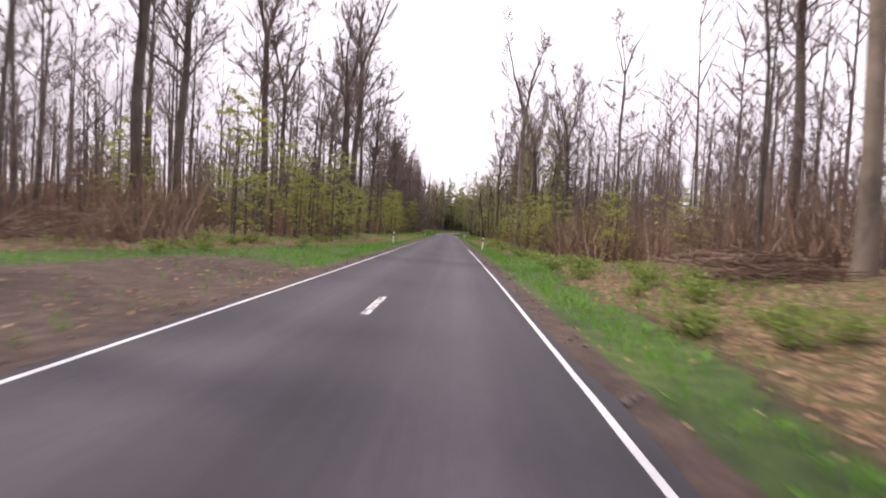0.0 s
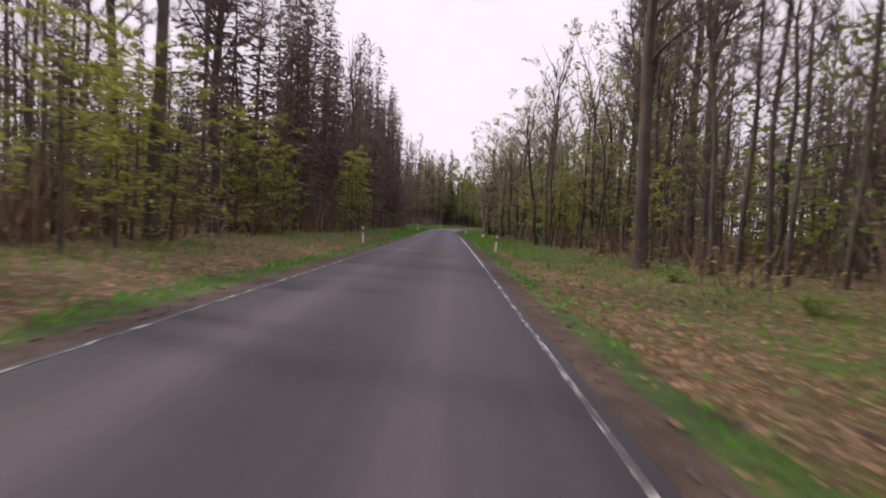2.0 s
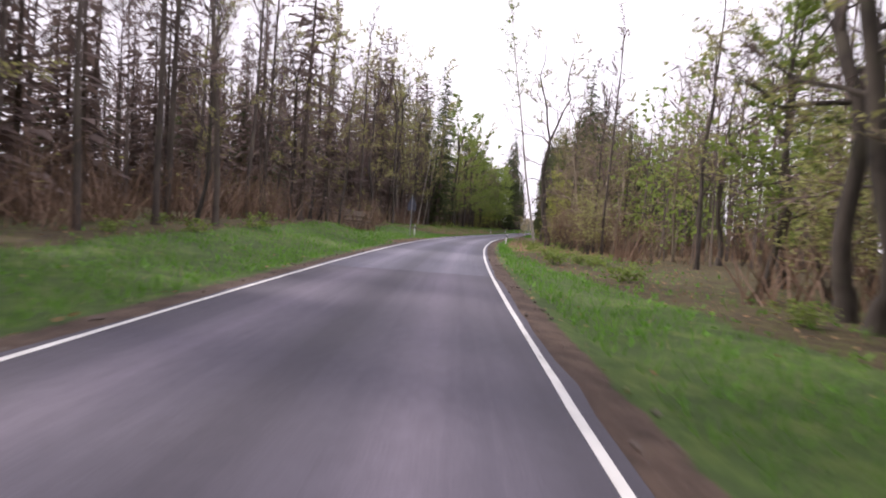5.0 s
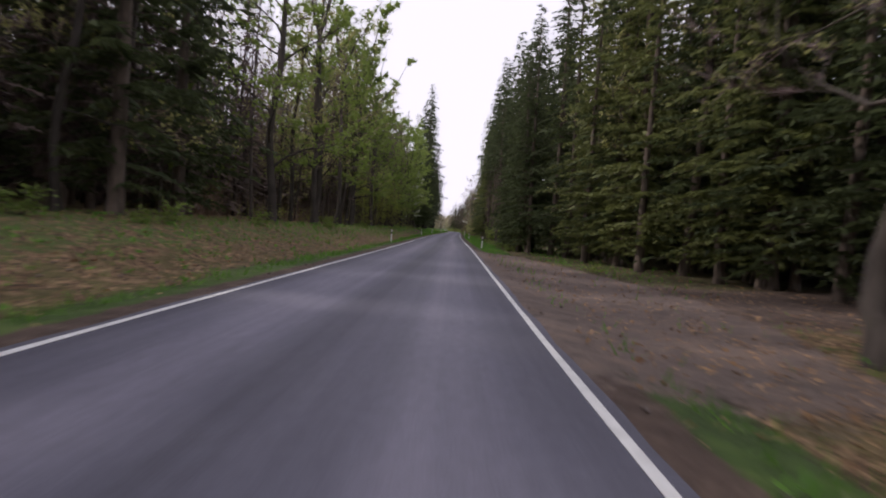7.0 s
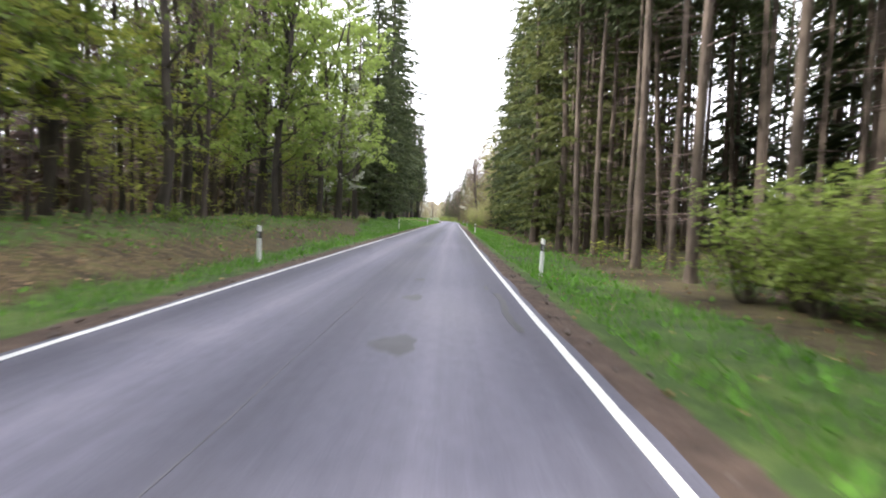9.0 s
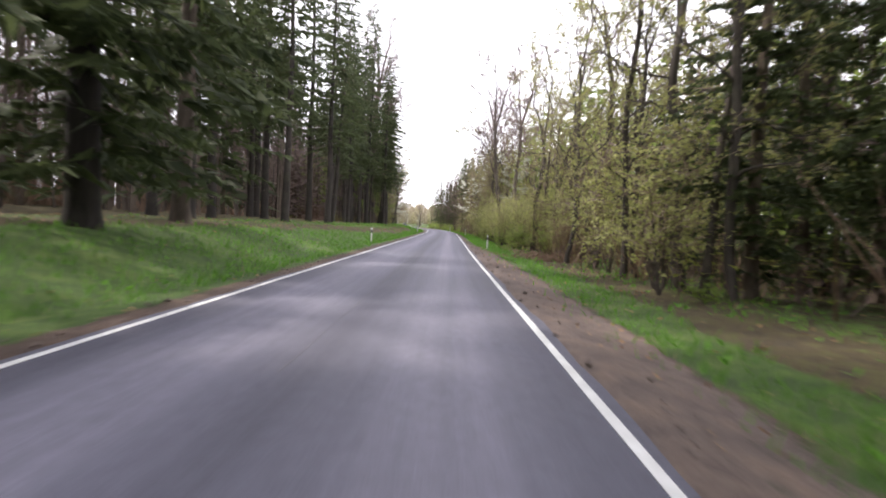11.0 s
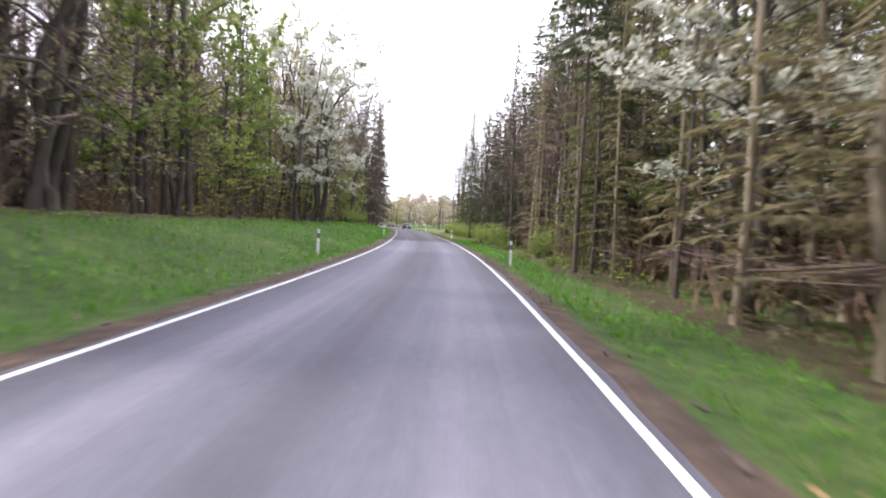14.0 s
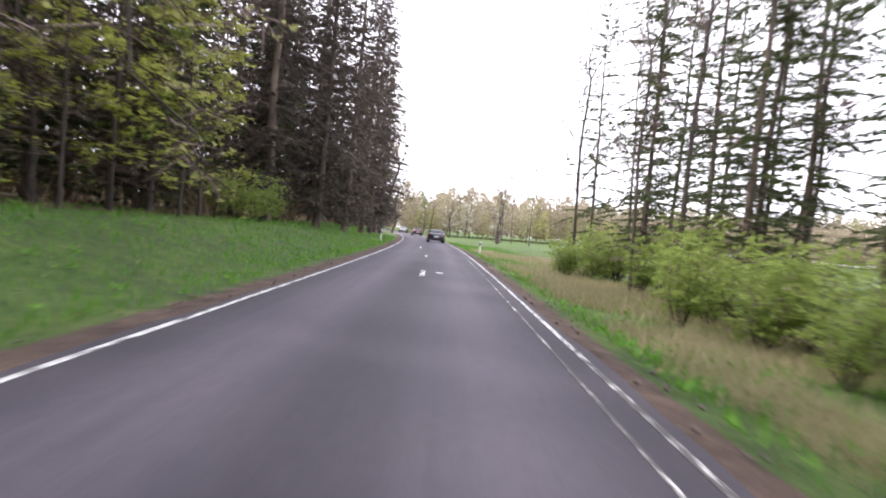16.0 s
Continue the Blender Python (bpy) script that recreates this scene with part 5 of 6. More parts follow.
# ---- things beside and on the road ----
def delineator():
    """White roadside post: slim wedge body, black sloping band, reflector, sloping cap."""
    root = new("delineator_post")
    prof = [(-0.06, 0.05), (0.06, 0.05), (0.045, -0.03), (0.0, -0.06), (-0.045, -0.03)]

    def prism(z0, z1, grow=0.0, slope=0.0):
        bm = bmesh.new()
        lo = [bm.verts.new((x * (1 + grow), y * (1 + grow), z0 - slope * x / 0.06)) for x, y in prof]
        hi = [bm.verts.new((x * (1 + grow), y * (1 + grow), z1 - slope * x / 0.06)) for x, y in prof]
        bm.faces.new(lo[::-1])
        bm.faces.new(hi)
        for i in range(5):
            bm.faces.new((lo[i], lo[(i + 1) % 5], hi[(i + 1) % 5], hi[i]))
        bmesh.ops.recalc_face_normals(bm, faces=bm.faces)
        bmesh.ops.bevel(bm, geom=list(bm.edges), offset=0.004, segments=1, affect="EDGES")
        return bm

    part("body", prism(-0.35, 0.66), WHITE_PLASTIC, root)
    part("band", prism(0.66, 0.85, 0.02, 0.022), BLACK_PLASTIC, root, "black sloping band")
    part("cap", prism(0.85, 1.0, 0.0, 0.022), WHITE_PLASTIC, root)
    part("reflector", box(-0.022, 0.022, -0.068, -0.052, 0.69, 0.82, 0.004), REFLECTOR, root, "silver reflector")
    return tagged(root, "white plastic delineator post with a black band in the grass verge", "roadside post", "delineator posts along the road")


posts = [(14.8, 3.6, 2), (75.1, 3.69, 3), (135.7, 4.0, 1), (199.6, 3.78, 5), (264.4, 3.48, 3), (309.9, 3.82, 2), (347.4, 3.5, 0), (406.7, 4.0, 1), (460.0, 4.2, 0), (496.2, 3.5, -1), (532.75, 3.6, 3), (582.8, 3.7, 0), (640, 3.7, 0),
         (15.6, -3.9, 3), (75.2, -3.84, -4), (134.9, -4.0, 0), (200.2, -5.05, -2), (265.1, -3.8, 0), (309.9, -3.94, 0), (352, -4.3, 0), (404.1, -4.02, 0), (458.8, -3.91, 0), (496.0, -4.0, 0), (533.7, -3.6, 0), (591.4, -4.0, 0)]
first_post = delineator()
for i, (s, d, lean) in enumerate(posts):
    x, y, z = ground_at(s, d)
    hd = -math.degrees(np.interp(s, RS, RH))
    m = pose(x, y, z, 0, lean * 0.8, hd)
    if i:
        copy_thing(first_post, m)
    else:
        first_post.matrix_world = m


def road_sign(s, d, tall):
    """Steel post with the grey backs of a triangular and a rectangular sign, turned away."""
    root = new("road_sign")
    x, y, z = ground_at(s, d)
    root.matrix_world = pose(x, y, z, 0, 0.5, -math.degrees(np.interp(s, RS, RH)) + 4)
    part("pole", rod((0, 0, -0.4), (0, 0, tall), 0.038, 14), GALVANISED, root, "galvanised steel pole")
    bm = bmesh.new()
    pts = [(-0.45, tall - 1.02), (0.45, tall - 1.02), (0.03, tall - 0.12), (-0.03, tall - 0.12)]
    f = bm.faces.new([bm.verts.new((px, 0.05, pz)) for px, pz in pts])
    ext = bmesh.ops.extrude_face_region(bm, geom=[f])
    bmesh.ops.translate(bm, verts=[v for v in ext["geom"] if isinstance(v, bmesh.types.BMVert)], vec=(0, 0.012, 0))
    bmesh.ops.recalc_face_normals(bm, faces=bm.faces)
    part("triangle_plate", bm, SIGN_BACK, root, "grey back of a triangular warning sign")
    part("lower_plate", box(-0.4, 0.4, 0.05, 0.062, tall - 1.5, tall - 1.06, 0.003), SIGN_BACK, root, "grey back of a small oblong sign")
    for h in (tall - 0.9, tall - 0.6, tall - 1.3):
        part("clamp", box(-0.07, 0.07, -0.045, 0.05, h - 0.025, h + 0.025, 0.006), GALVANISED, root)
        part("bolt", rod((0.09, 0.0, h), (0.09, 0.055, h), 0.014, 8), GALVANISED, root)
    tagged(root, "road sign on a steel pole showing its grey back", "road sign")


road_sign(198.9, -5.25, 3.85)


def marker_stone(s, d):
    root = new("marker_stone")
    x, y, z = ground_at(s, d)
    root.matrix_world = pose(x, y, z, 0, 3, 20)
    part("stone", box(-0.17, 0.17, -0.12, 0.12, -0.2, 0.44, 0.03), WHITE_STONE, root)
    part("foot", box(-0.2, 0.2, -0.15, 0.15, -0.2, 0.1, 0.03), WHITE_STONE, root, "mossy wider foot")
    tagged(root, "small white-painted marker stone in the grass", "marker stone")


marker_stone(115.5, 5.6)

LOG_BARK = bark("log_bark", (0.07, 0.055, 0.045), (0.22, 0.18, 0.145), 0.1, 6)
log_rng = np.random.default_rng(5)


def log_mesh(k):
    sh = Shape()
    g = np.random.default_rng(300 + k)
    n = 6
    pts = np.stack([np.linspace(-2.4, 2.4, n), g.normal(0, 0.03, n), g.normal(0, 0.03, n)], 1)
    sh.tube(pts, g.uniform(0.085, 0.12) * np.linspace(1.1, 0.85, n), 10)
    ring = np.linspace(0, 2 * np.pi, 10, endpoint=False)
    for end, sg in ((pts[0], -1), (pts[-1], 1)):
        r = 0.1 * (1.1 if sg < 0 else 0.85) * 0.95
        v = np.stack([np.full(10, end[0] + sg * 0.003), end[1] + r * np.cos(ring), end[2] + r * np.sin(ring)], 1)
        sh.add(v, [tuple(range(10)) if sg > 0 else tuple(range(9, -1, -1))], 1)
    return sh.mesh("log", LOG_BARK, CUT_WOOD, flat=False)


logs = [log_mesh(k) for k in range(4)]
for row in range(9):
    for i in range(10 - row):
        s, d = 195.2 + 0.21 * (i + row * 0.5) + log_rng.normal(0, 0.02), -11.45 + log_rng.normal(0, 0.4)
        x, y, z = ground_at(195.6, -8.5)
        x, y = (float(v) for v in place(s, d))
        ob = new("log", logs[int(log_rng.integers(0, 4))])
        ob.matrix_world = pose(x, y, z + 0.1 + row * 0.185, 0, log_rng.normal(0, 1.6), -math.degrees(np.interp(s, RS, RH)) + log_rng.normal(0, 1.5) + (180 if log_rng.random() < 0.5 else 0))
        tagged(ob, "felled log with rough bark, stacked in a pile", "log", "stacked logs")


def brush_pile(s, d, wide, tall, count, seed):
    g = np.random.default_rng(seed)
    sh = Shape()
    x, y, z = ground_at(s, d)
    r = np.sqrt(g.uniform(0, 1, count)) * wide
    az = g.uniform(0, 6.28, count)
    b = np.stack([np.cos(az) * r * 1.5, np.sin(az) * r, tall * (1 - (r / wide) ** 2) * g.uniform(0, 1, count)], 1)
    t = g.normal(0, 1, (count, 3)) * (1, 1, 0.28)
    t /= np.linalg.norm(t, axis=1, keepdims=True)
    sh.spikes(b, b + t * g.uniform(0.5, 1.9, count)[:, None], g.uniform(0.008, 0.03, count))
    ob = new("brush_pile", sh.mesh("brush_pile", TWIG_RED))
    ob.matrix_world = pose(x, y, z - 0.05, 0, 0, g.uniform(-20, 20))
    tagged(ob, "heap of cut brown branches and twigs", "brush pile", kind="stuff")


brush_pile(-10.5, -13.2, 2.2, 1.0, 900, 1)
brush_pile(-14.5, -14.5, 2.0, 0.9, 700, 2)
brush_pile(-14.5, 10.2, 1.8, 0.8, 900, 3)
brush_pile(-10.0, 11.5, 1.5, 0.7, 600, 4)
brush_pile(8, -9.0, 1.0, 0.45, 260, 5)
brush_pile(94, 12.5, 1.4, 0.5, 300, 6)
brush_pile(398, 6.4, 1.6, 0.5, 500, 7)
brush_pile(222, 8.5, 1.4, 0.4, 300, 8)


# ---- cars far ahead, as they stand when the shot ends ----
def loft(stations):
    """A closed skin through sections (y, half width, z low, z high, tuck)."""
    bm = bmesh.new()
    rings = []
    for y, w, lo, hi, tuck in stations:
        pr = [(-w * 0.86, lo), (-w, lo + (hi - lo) * 0.3), (-w * 0.985, lo + (hi - lo) * 0.62), (-w * tuck, hi - (hi - lo) * 0.06), (-w * tuck * 0.8, hi),
              (w * tuck * 0.8, hi), (w * tuck, hi - (hi - lo) * 0.06), (w * 0.985, lo + (hi - lo) * 0.62), (w, lo + (hi - lo) * 0.3), (w * 0.86, lo)]
        rings.append([bm.verts.new((px, y, pz)) for px, pz in pr])
    for a, b in zip(rings, rings[1:]):
        for i in range(10):
            bm.faces.new((a[i], a[(i + 1) % 10], b[(i + 1) % 10], b[i]))
    bm.faces.new(rings[0])
    bm.faces.new(rings[-1][::-1])
    bmesh.ops.recalc_face_normals(bm, faces=bm.faces)
    for f in bm.faces:
        f.smooth = True
    return bm


def car(s, d, body_col, roof_col, label, turn=0.0):
    root = new("car")
    x, y = (float(v) for v in place(s, d))
    root.matrix_world = pose(x, y, 0.0, 0, 0, -math.degrees(np.interp(s, RS, RH)) + turn)
    skin, n, l, b = material("car_paint", 0.25, 0.3)
    b.inputs["Base Color"].default_value = (*body_col, 1)
    b.inputs["Coat Weight"].default_value = 1.0
    l.new(ramp(n, l, noise_node(n, l, 3, 3), [(0.3, (0.2, 0.2, 0.2)), (0.7, (0.35, 0.35, 0.35))]), b.inputs["Roughness"])
    top = plain("car_roof", roof_col, 0.4, 0.1, 0.05)
    glass = plain("car_glass", (0.03, 0.035, 0.04), 0.06, 0.0, 0.05)
    lamp = plain("tail_lamp_red", (0.35, 0.015, 0.015), 0.2)
    tyre, rim, dark = plain("tyre", (0.018, 0.018, 0.018), 0.85), plain("rim", (0.45, 0.46, 0.48), 0.3, 0.9), plain("bumper_dark", (0.03, 0.03, 0.032), 0.6)
    body = part("body", loft([(-2.12, 0.72, 0.42, 0.84, 0.88), (-2.02, 0.84, 0.3, 0.93, 0.9), (-1.5, 0.89, 0.22, 0.98, 0.9), (-0.6, 0.9, 0.2, 0.97, 0.92), (0.6, 0.9, 0.2, 0.96, 0.92), (1.3, 0.88, 0.22, 0.9, 0.88), (1.9, 0.8, 0.28, 0.78, 0.84), (2.1, 0.66, 0.36, 0.66, 0.8)]), skin, root)
    part("cabin", loft([(-1.55, 0.70, 0.9, 1.0, 0.9), (-0.95, 0.74, 0.9, 1.30, 0.8), (-0.45, 0.75, 0.9, 1.38, 0.78), (0.2, 0.75, 0.9, 1.37, 0.78), (0.85, 0.73, 0.88, 1.0, 0.86)]), top, root, "roof and pillars")
    bm = bmesh.new()
    bm.faces.new([bm.verts.new(v) for v in ((-0.58, -1.46, 1.045), (0.58, -1.46, 1.045), (0.5, -0.98, 1.285), (-0.5, -0.98, 1.285))])
    part("rear_window", bm, glass, root, "dark sloping rear window")
    for sx in (-1, 1):
        part("tail_lamp", box(sx * 0.69 - 0.15, sx * 0.69 + 0.15, -2.11, -1.98, 0.68, 0.82, 0.03), lamp, root, "red tail lamp")
        part("mirror", box(sx * 0.98 - 0.09, sx * 0.98 + 0.09, 0.55, 0.68, 0.95, 1.07, 0.03), skin, root)
        part("side_window", box(sx * 0.735 - 0.012, sx * 0.735 + 0.012, -0.75, 0.35, 0.99, 1.2, 0.01), glass, root)
    part("bumper", box(-0.8, 0.8, -2.17, -2.0, 0.34, 0.52, 0.04), dark, root)
    part("number_plate", box(-0.26, 0.26, -2.155, -2.13, 0.56, 0.67, 0.004), WHITE_PLASTIC, root, "plain white plate")
    for sx in (-1, 1):
        for wy in (-1.32, 1.32):
            wheel = part("tyre", rod((sx * 0.68, wy, 0.315), (sx * 0.9, wy, 0.315), 0.315, 22), tyre, root, "black tyre")
            part("rim", rod((sx * 0.87, wy, 0.315), (sx * 0.912, wy, 0.315), 0.2, 16), rim, wheel, "metal rim")
    tagged(root, label, "car", "cars ahead on the road")


car(603, 1.15, (0.015, 0.016, 0.03), (0.03, 0.03, 0.04), "dark blue coupe seen from behind on the road")
car(645, 1.15, (0.09, 0.012, 0.014), (0.04, 0.03, 0.03), "dark red car further along the road")
car(676, 1.15, (0.3, 0.31, 0.33), (0.28, 0.29, 0.3), "silver car where the road bends away")


# ---- what nobody could count: woods behind, undergrowth, grass, dead leaves ----
def far_trees(name, label, spots, seed, kind, mats):
    """Low trees joined into one mesh; spots are rows of s, d, height."""
    g = np.random.default_rng(seed)
    sh = Shape()
    s, d, t = spots.T
    x, y = place(s, d)
    z = height(s, d)
    base = np.stack([x, y, z - 0.3], 1)
    n = len(s)
    topv = base + np.stack([g.normal(0, 0.4, n), g.normal(0, 0.4, n), t], 1)
    sh.spikes(base, topv, (0.003 if kind == "haze" else 0.0085) * t + (-0.02 if kind == "stand" else 0.02), 0)
    if kind == "bare":
        m, w = 16, 12
        q = g.uniform(0.3, 0.96, (n, m))
        b = base[:, None] + (topv - base)[:, None] * q[..., None]
        az, el = g.uniform(0, 6.28, (n, m)), g.uniform(0.55, 1.25, (n, m))
        ln = t[:, None] * (0.29 - 0.14 * q) * g.uniform(0.6, 1.2, (n, m))
        dv = np.stack([np.cos(az) * np.cos(el), np.sin(az) * np.cos(el), np.sin(el)], -1)
        tip = b + dv * ln[..., None]
        sh.twiglets(b.reshape(-1, 3), tip.reshape(-1, 3), np.repeat(0.012 + 0.0022 * t, m), 1)
        k = g.uniform(0.2, 1.0, (n, m, w, 1))
        tb = b[:, :, None] + (tip - b)[:, :, None] * k
        td = dv[:, :, None] + g.normal(0, 0.45, (n, m, w, 3)) + (0, 0, 0.15)
        tt = tb + td * (ln[:, :, None] * g.uniform(0.2, 0.5, (n, m, w)))[..., None]
        sh.twiglets(tb.reshape(-1, 3), tt.reshape(-1, 3), 0.018, 1)
    elif kind in ("leafy", "haze"):
        m = 190 if kind == "leafy" else 230
        q = g.uniform(0.15, 1.0, (n, m))
        az = g.uniform(0, 6.28, (n, m))
        r = t[:, None] * 0.24 * np.sqrt(g.uniform(0.05, 1, (n, m))) * np.sin(np.clip(q, 0.05, 0.97) * 3.0) + 0.2
        p = base[:, None] + (topv - base)[:, None] * q[..., None] + np.stack([np.cos(az) * r, np.sin(az) * r, 0 * r], -1)
        a = g.normal(0, 1, (n, m, 3)) * (1, 1, 0.5)
        c = np.cross(a, g.normal(0, 1, (n, m, 3)))
        a /= np.linalg.norm(a, axis=-1, keepdims=True)
        c /= np.linalg.norm(c, axis=-1, keepdims=True)
        sz = ((0.022 if kind == "leafy" else 0.04) * t)[:, None, None] * g.uniform(0.5, 1.3, (n, m, 1))
        sh.flakes(p.reshape(-1, 3), (a * sz).reshape(-1, 3), (c * sz * 0.6).reshape(-1, 3), 1)
    else:
        m = 270
        q = np.sort(g.uniform(0.6 if kind == "stand" else 0.06, 1.0, (n, m)), 1)
        az = g.uniform(0, 6.28, (n, m))
        r = t[:, None] * 0.13 * (1.03 - q) + 0.1
        out = np.stack([np.cos(az), np.sin(az), -0.35 + 0 * az], -1)
        p = base[:, None] + (topv - base)[:, None] * q[..., None] + out * (r * g.uniform(0.3, 0.85, (n, m)))[..., None]
        side = np.stack([-np.sin(az), np.cos(az), 0.2 + 0 * az], -1)
        sh.flakes(p.reshape(-1, 3), (out * (r * 0.32)[..., None]).reshape(-1, 3), (side * (r * 0.11 + 0.06)[..., None]).reshape(-1, 3), 1)
    tagged(new(name, sh.mesh(name, *mats)), label, "woodland", kind="stuff")


def scatter(g, count, s0, s1, d0, d1, h0, h1):
    return np.stack([g.uniform(s0, s1, count), g.uniform(d0, d1, count), g.uniform(h0, h1, count)], 1)


fg = np.random.default_rng(21)
far_trees("bare_woodland", "deep bare brown woodland behind the roadside trees", np.vstack([np.array(deep[0]).reshape(-1, 3), scatter(fg, 260, 462, 580, -34, -15, 14, 21),
    scatter(fg, 300, -40, 110, 16, 75, 12, 22), scatter(fg, 330, -40, 80, 13, 45, 4.5, 9), scatter(fg, 230, -40, 80, -50, -12, 4, 9), scatter(fg, 270, 100, 235, 14, 60, 10, 17), scatter(fg, 320, 376, 480, 13, 45, 10, 18), scatter(fg, 200, 385, 452, -55, -19, 8, 17), scatter(fg, 170, 335, 440, -70, -19, 6, 15),
    scatter(fg, 190, -40, 75, -85, -16, 13, 22), scatter(fg, 200, 100, 230, -60, -14, 12, 19), scatter(fg, 200, 230, 345, -70, -18, 12, 20),
    scatter(fg, 340, 390, 560, -80, -17, 12, 19), scatter(fg, 70, 545, 640, -60, -14, 10, 17)]), 31, "bare", (BARK_BEECH, TWIG_BROWN))
far_trees("leafy_woodland", "young green trees deeper in the wood", np.vstack([np.array(deep[1]).reshape(-1, 3),
    scatter(fg, 60, 30, 110, 14, 50, 5, 12), scatter(fg, 170, 384, 510, 12, 40, 8, 17), scatter(fg, 70, 372, 425, 15, 42, 6, 14), scatter(fg, 50, 20, 110, -50, -14, 4, 9), scatter(fg, 90, 240, 350, -50, -14, 8, 16),
    scatter(fg, 70, 440, 560, -60, -16, 5, 14), scatter(fg, 150, 96, 225, 14, 42, 7, 15)]), 32, "leafy", (BARK_BEECH, LEAF_MID))
far_trees("spruce_woodland", "dark spruce woodland behind the roadside trees", np.vstack([np.array(deep[2]).reshape(-1, 3), 
    scatter(fg, 50, -30, 110, 45, 90, 12, 20), scatter(fg, 90, 205, 345, 20, 60, 16, 23), scatter(fg, 90, 238, 302, 15, 26, 17, 24), scatter(fg, 60, 282, 352, 34, 55, 15, 24), scatter(fg, 60, 340, 400, 12, 50, 15, 22), scatter(fg, 120, 80, 215, -70, -20, 14, 20),
    scatter(fg, 40, 250, 290, -60, -24, 15, 22), scatter(fg, 50, 345, 384, -50, -14, 18, 26), scatter(fg, 50, 470, 545, 16, 34, 10, 16), scatter(fg, 70, 550, 640, -50, -12, 14, 20)]), 33, "spruce", (BARK_SPRUCE, NEEDLE))
far_trees("brown_spruce_woodland", "close dark brown spruce wood behind the roadside trees", np.vstack([np.array(deep[3]).reshape(-1, 3),
    scatter(fg, 120, 78, 200, -40, -15, 13, 20), scatter(fg, 190, 196, 262, -42, -16.5, 14, 21), scatter(fg, 90, 248, 292, -40, -15, 14, 20), scatter(fg, 170, 280, 352, -42, -15, 13, 20), scatter(fg, 230, 438, 560, -50, -16, 12, 19), scatter(fg, 25, 45, 110, 22, 45, 11, 18), scatter(fg, 110, 492, 552, 15, 34, 13, 18)]), 36, "spruce", (BARK_SPRUCE, NEEDLE_BROWN))
far_trees("plantation_woodland", "rows of bare spruce trunks deep in the plantation", np.vstack([scatter(fg, 260, 281, 350, 13, 46, 21, 27), scatter(fg, 95, 398, 470, -40, -16, 24, 31)]), 37, "stand", (BARK_SPRUCE, NEEDLE))
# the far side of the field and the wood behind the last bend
far_trees("distant_wood", "brown wood on the far side of the field, coloured pale as if sunlit and hazy", np.vstack([scatter(fg, 520, 688, 735, 8, 170, 9, 14.5), scatter(fg, 230, 590, 700, 105, 140, 9, 14), scatter(fg, 240, 690, 800, -50, 10, 9, 14.5)]), 34, "haze", (BARK_PALE, HAZY_WOOD))
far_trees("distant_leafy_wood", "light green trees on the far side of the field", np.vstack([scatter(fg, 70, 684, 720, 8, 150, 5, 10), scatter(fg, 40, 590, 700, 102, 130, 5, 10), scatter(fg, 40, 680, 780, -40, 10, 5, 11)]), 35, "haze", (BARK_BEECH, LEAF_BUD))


def undergrowth(name, label, spots, seed, stems, mats, leafs=0):
    g = np.random.default_rng(seed)
    sh = Shape()
    s, d, t = spots.T
    x, y = place(s, d)
    base = np.stack([x, y, height(s, d) - 0.1], 1)
    n = len(s)
    b = base[:, None] + g.normal(0, 0.5, (n, stems, 3)) * (1, 1, 0)
    tip = b + np.stack([g.normal(0, 0.3, (n, stems)), g.normal(0, 0.3, (n, stems)), g.uniform(0.45, 1.0, (n, stems))], -1) * t[:, None, None]
    sh.twiglets(b.reshape(-1, 3), tip.reshape(-1, 3), np.repeat(0.010 + 0.006 * t, stems), 0)
    if leafs:
        q = g.uniform(0.3, 1.05, (n, leafs, 1))
        k = g.integers(0, stems, (n, leafs))
        p = np.take_along_axis(b, k[..., None], 1) * (1 - q) + np.take_along_axis(tip, k[..., None], 1) * q + g.normal(0, 0.2, (n, leafs, 3))
        a = g.normal(0, 1, (n, leafs, 3)) * (1, 1, 0.3)
        c = np.cross(a, (0, 0, 1.0)) + g.normal(0, 0.3, (n, leafs, 3))
        sz = g.uniform(0.04, 0.1, (n, leafs, 1))
        sh.flakes(p.reshape(-1, 3), (a * sz).reshape(-1, 3), (c * sz * 0.6).reshape(-1, 3), 1)
    tagged(new(name, sh.mesh(name, *mats)), label, "undergrowth", kind="stuff")


undergrowth("brown_undergrowth", "tangle of bare brown saplings under the trees", np.vstack([
    scatter(fg, 620, -40, 60, 9.5, 40, 2, 5.5), scatter(fg, 230, 60, 230, 9.5, 35, 1.5, 4), scatter(fg, 560, -40, 80, -45, -9.5, 1.5, 5), scatter(fg, 460, 70, 215, -30, -8.5, 1.5, 4.5),
    scatter(fg, 150, 215, 350, -40, -12, 1.5, 4), scatter(fg, 230, 340, 450, -60, -17, 1.5, 5), scatter(fg, 130, 372, 450, 8, 25, 1.5, 4), scatter(fg, 260, 440, 560, -35, -12, 1.2, 3), scatter(fg, 90, 440, 515, 8, 20, 2, 5), scatter(fg, 220, 565, 660, -50, -9.5, 1.5, 4)]), 41, 34, (TWIG_RED, LEAF_BUD), 6)
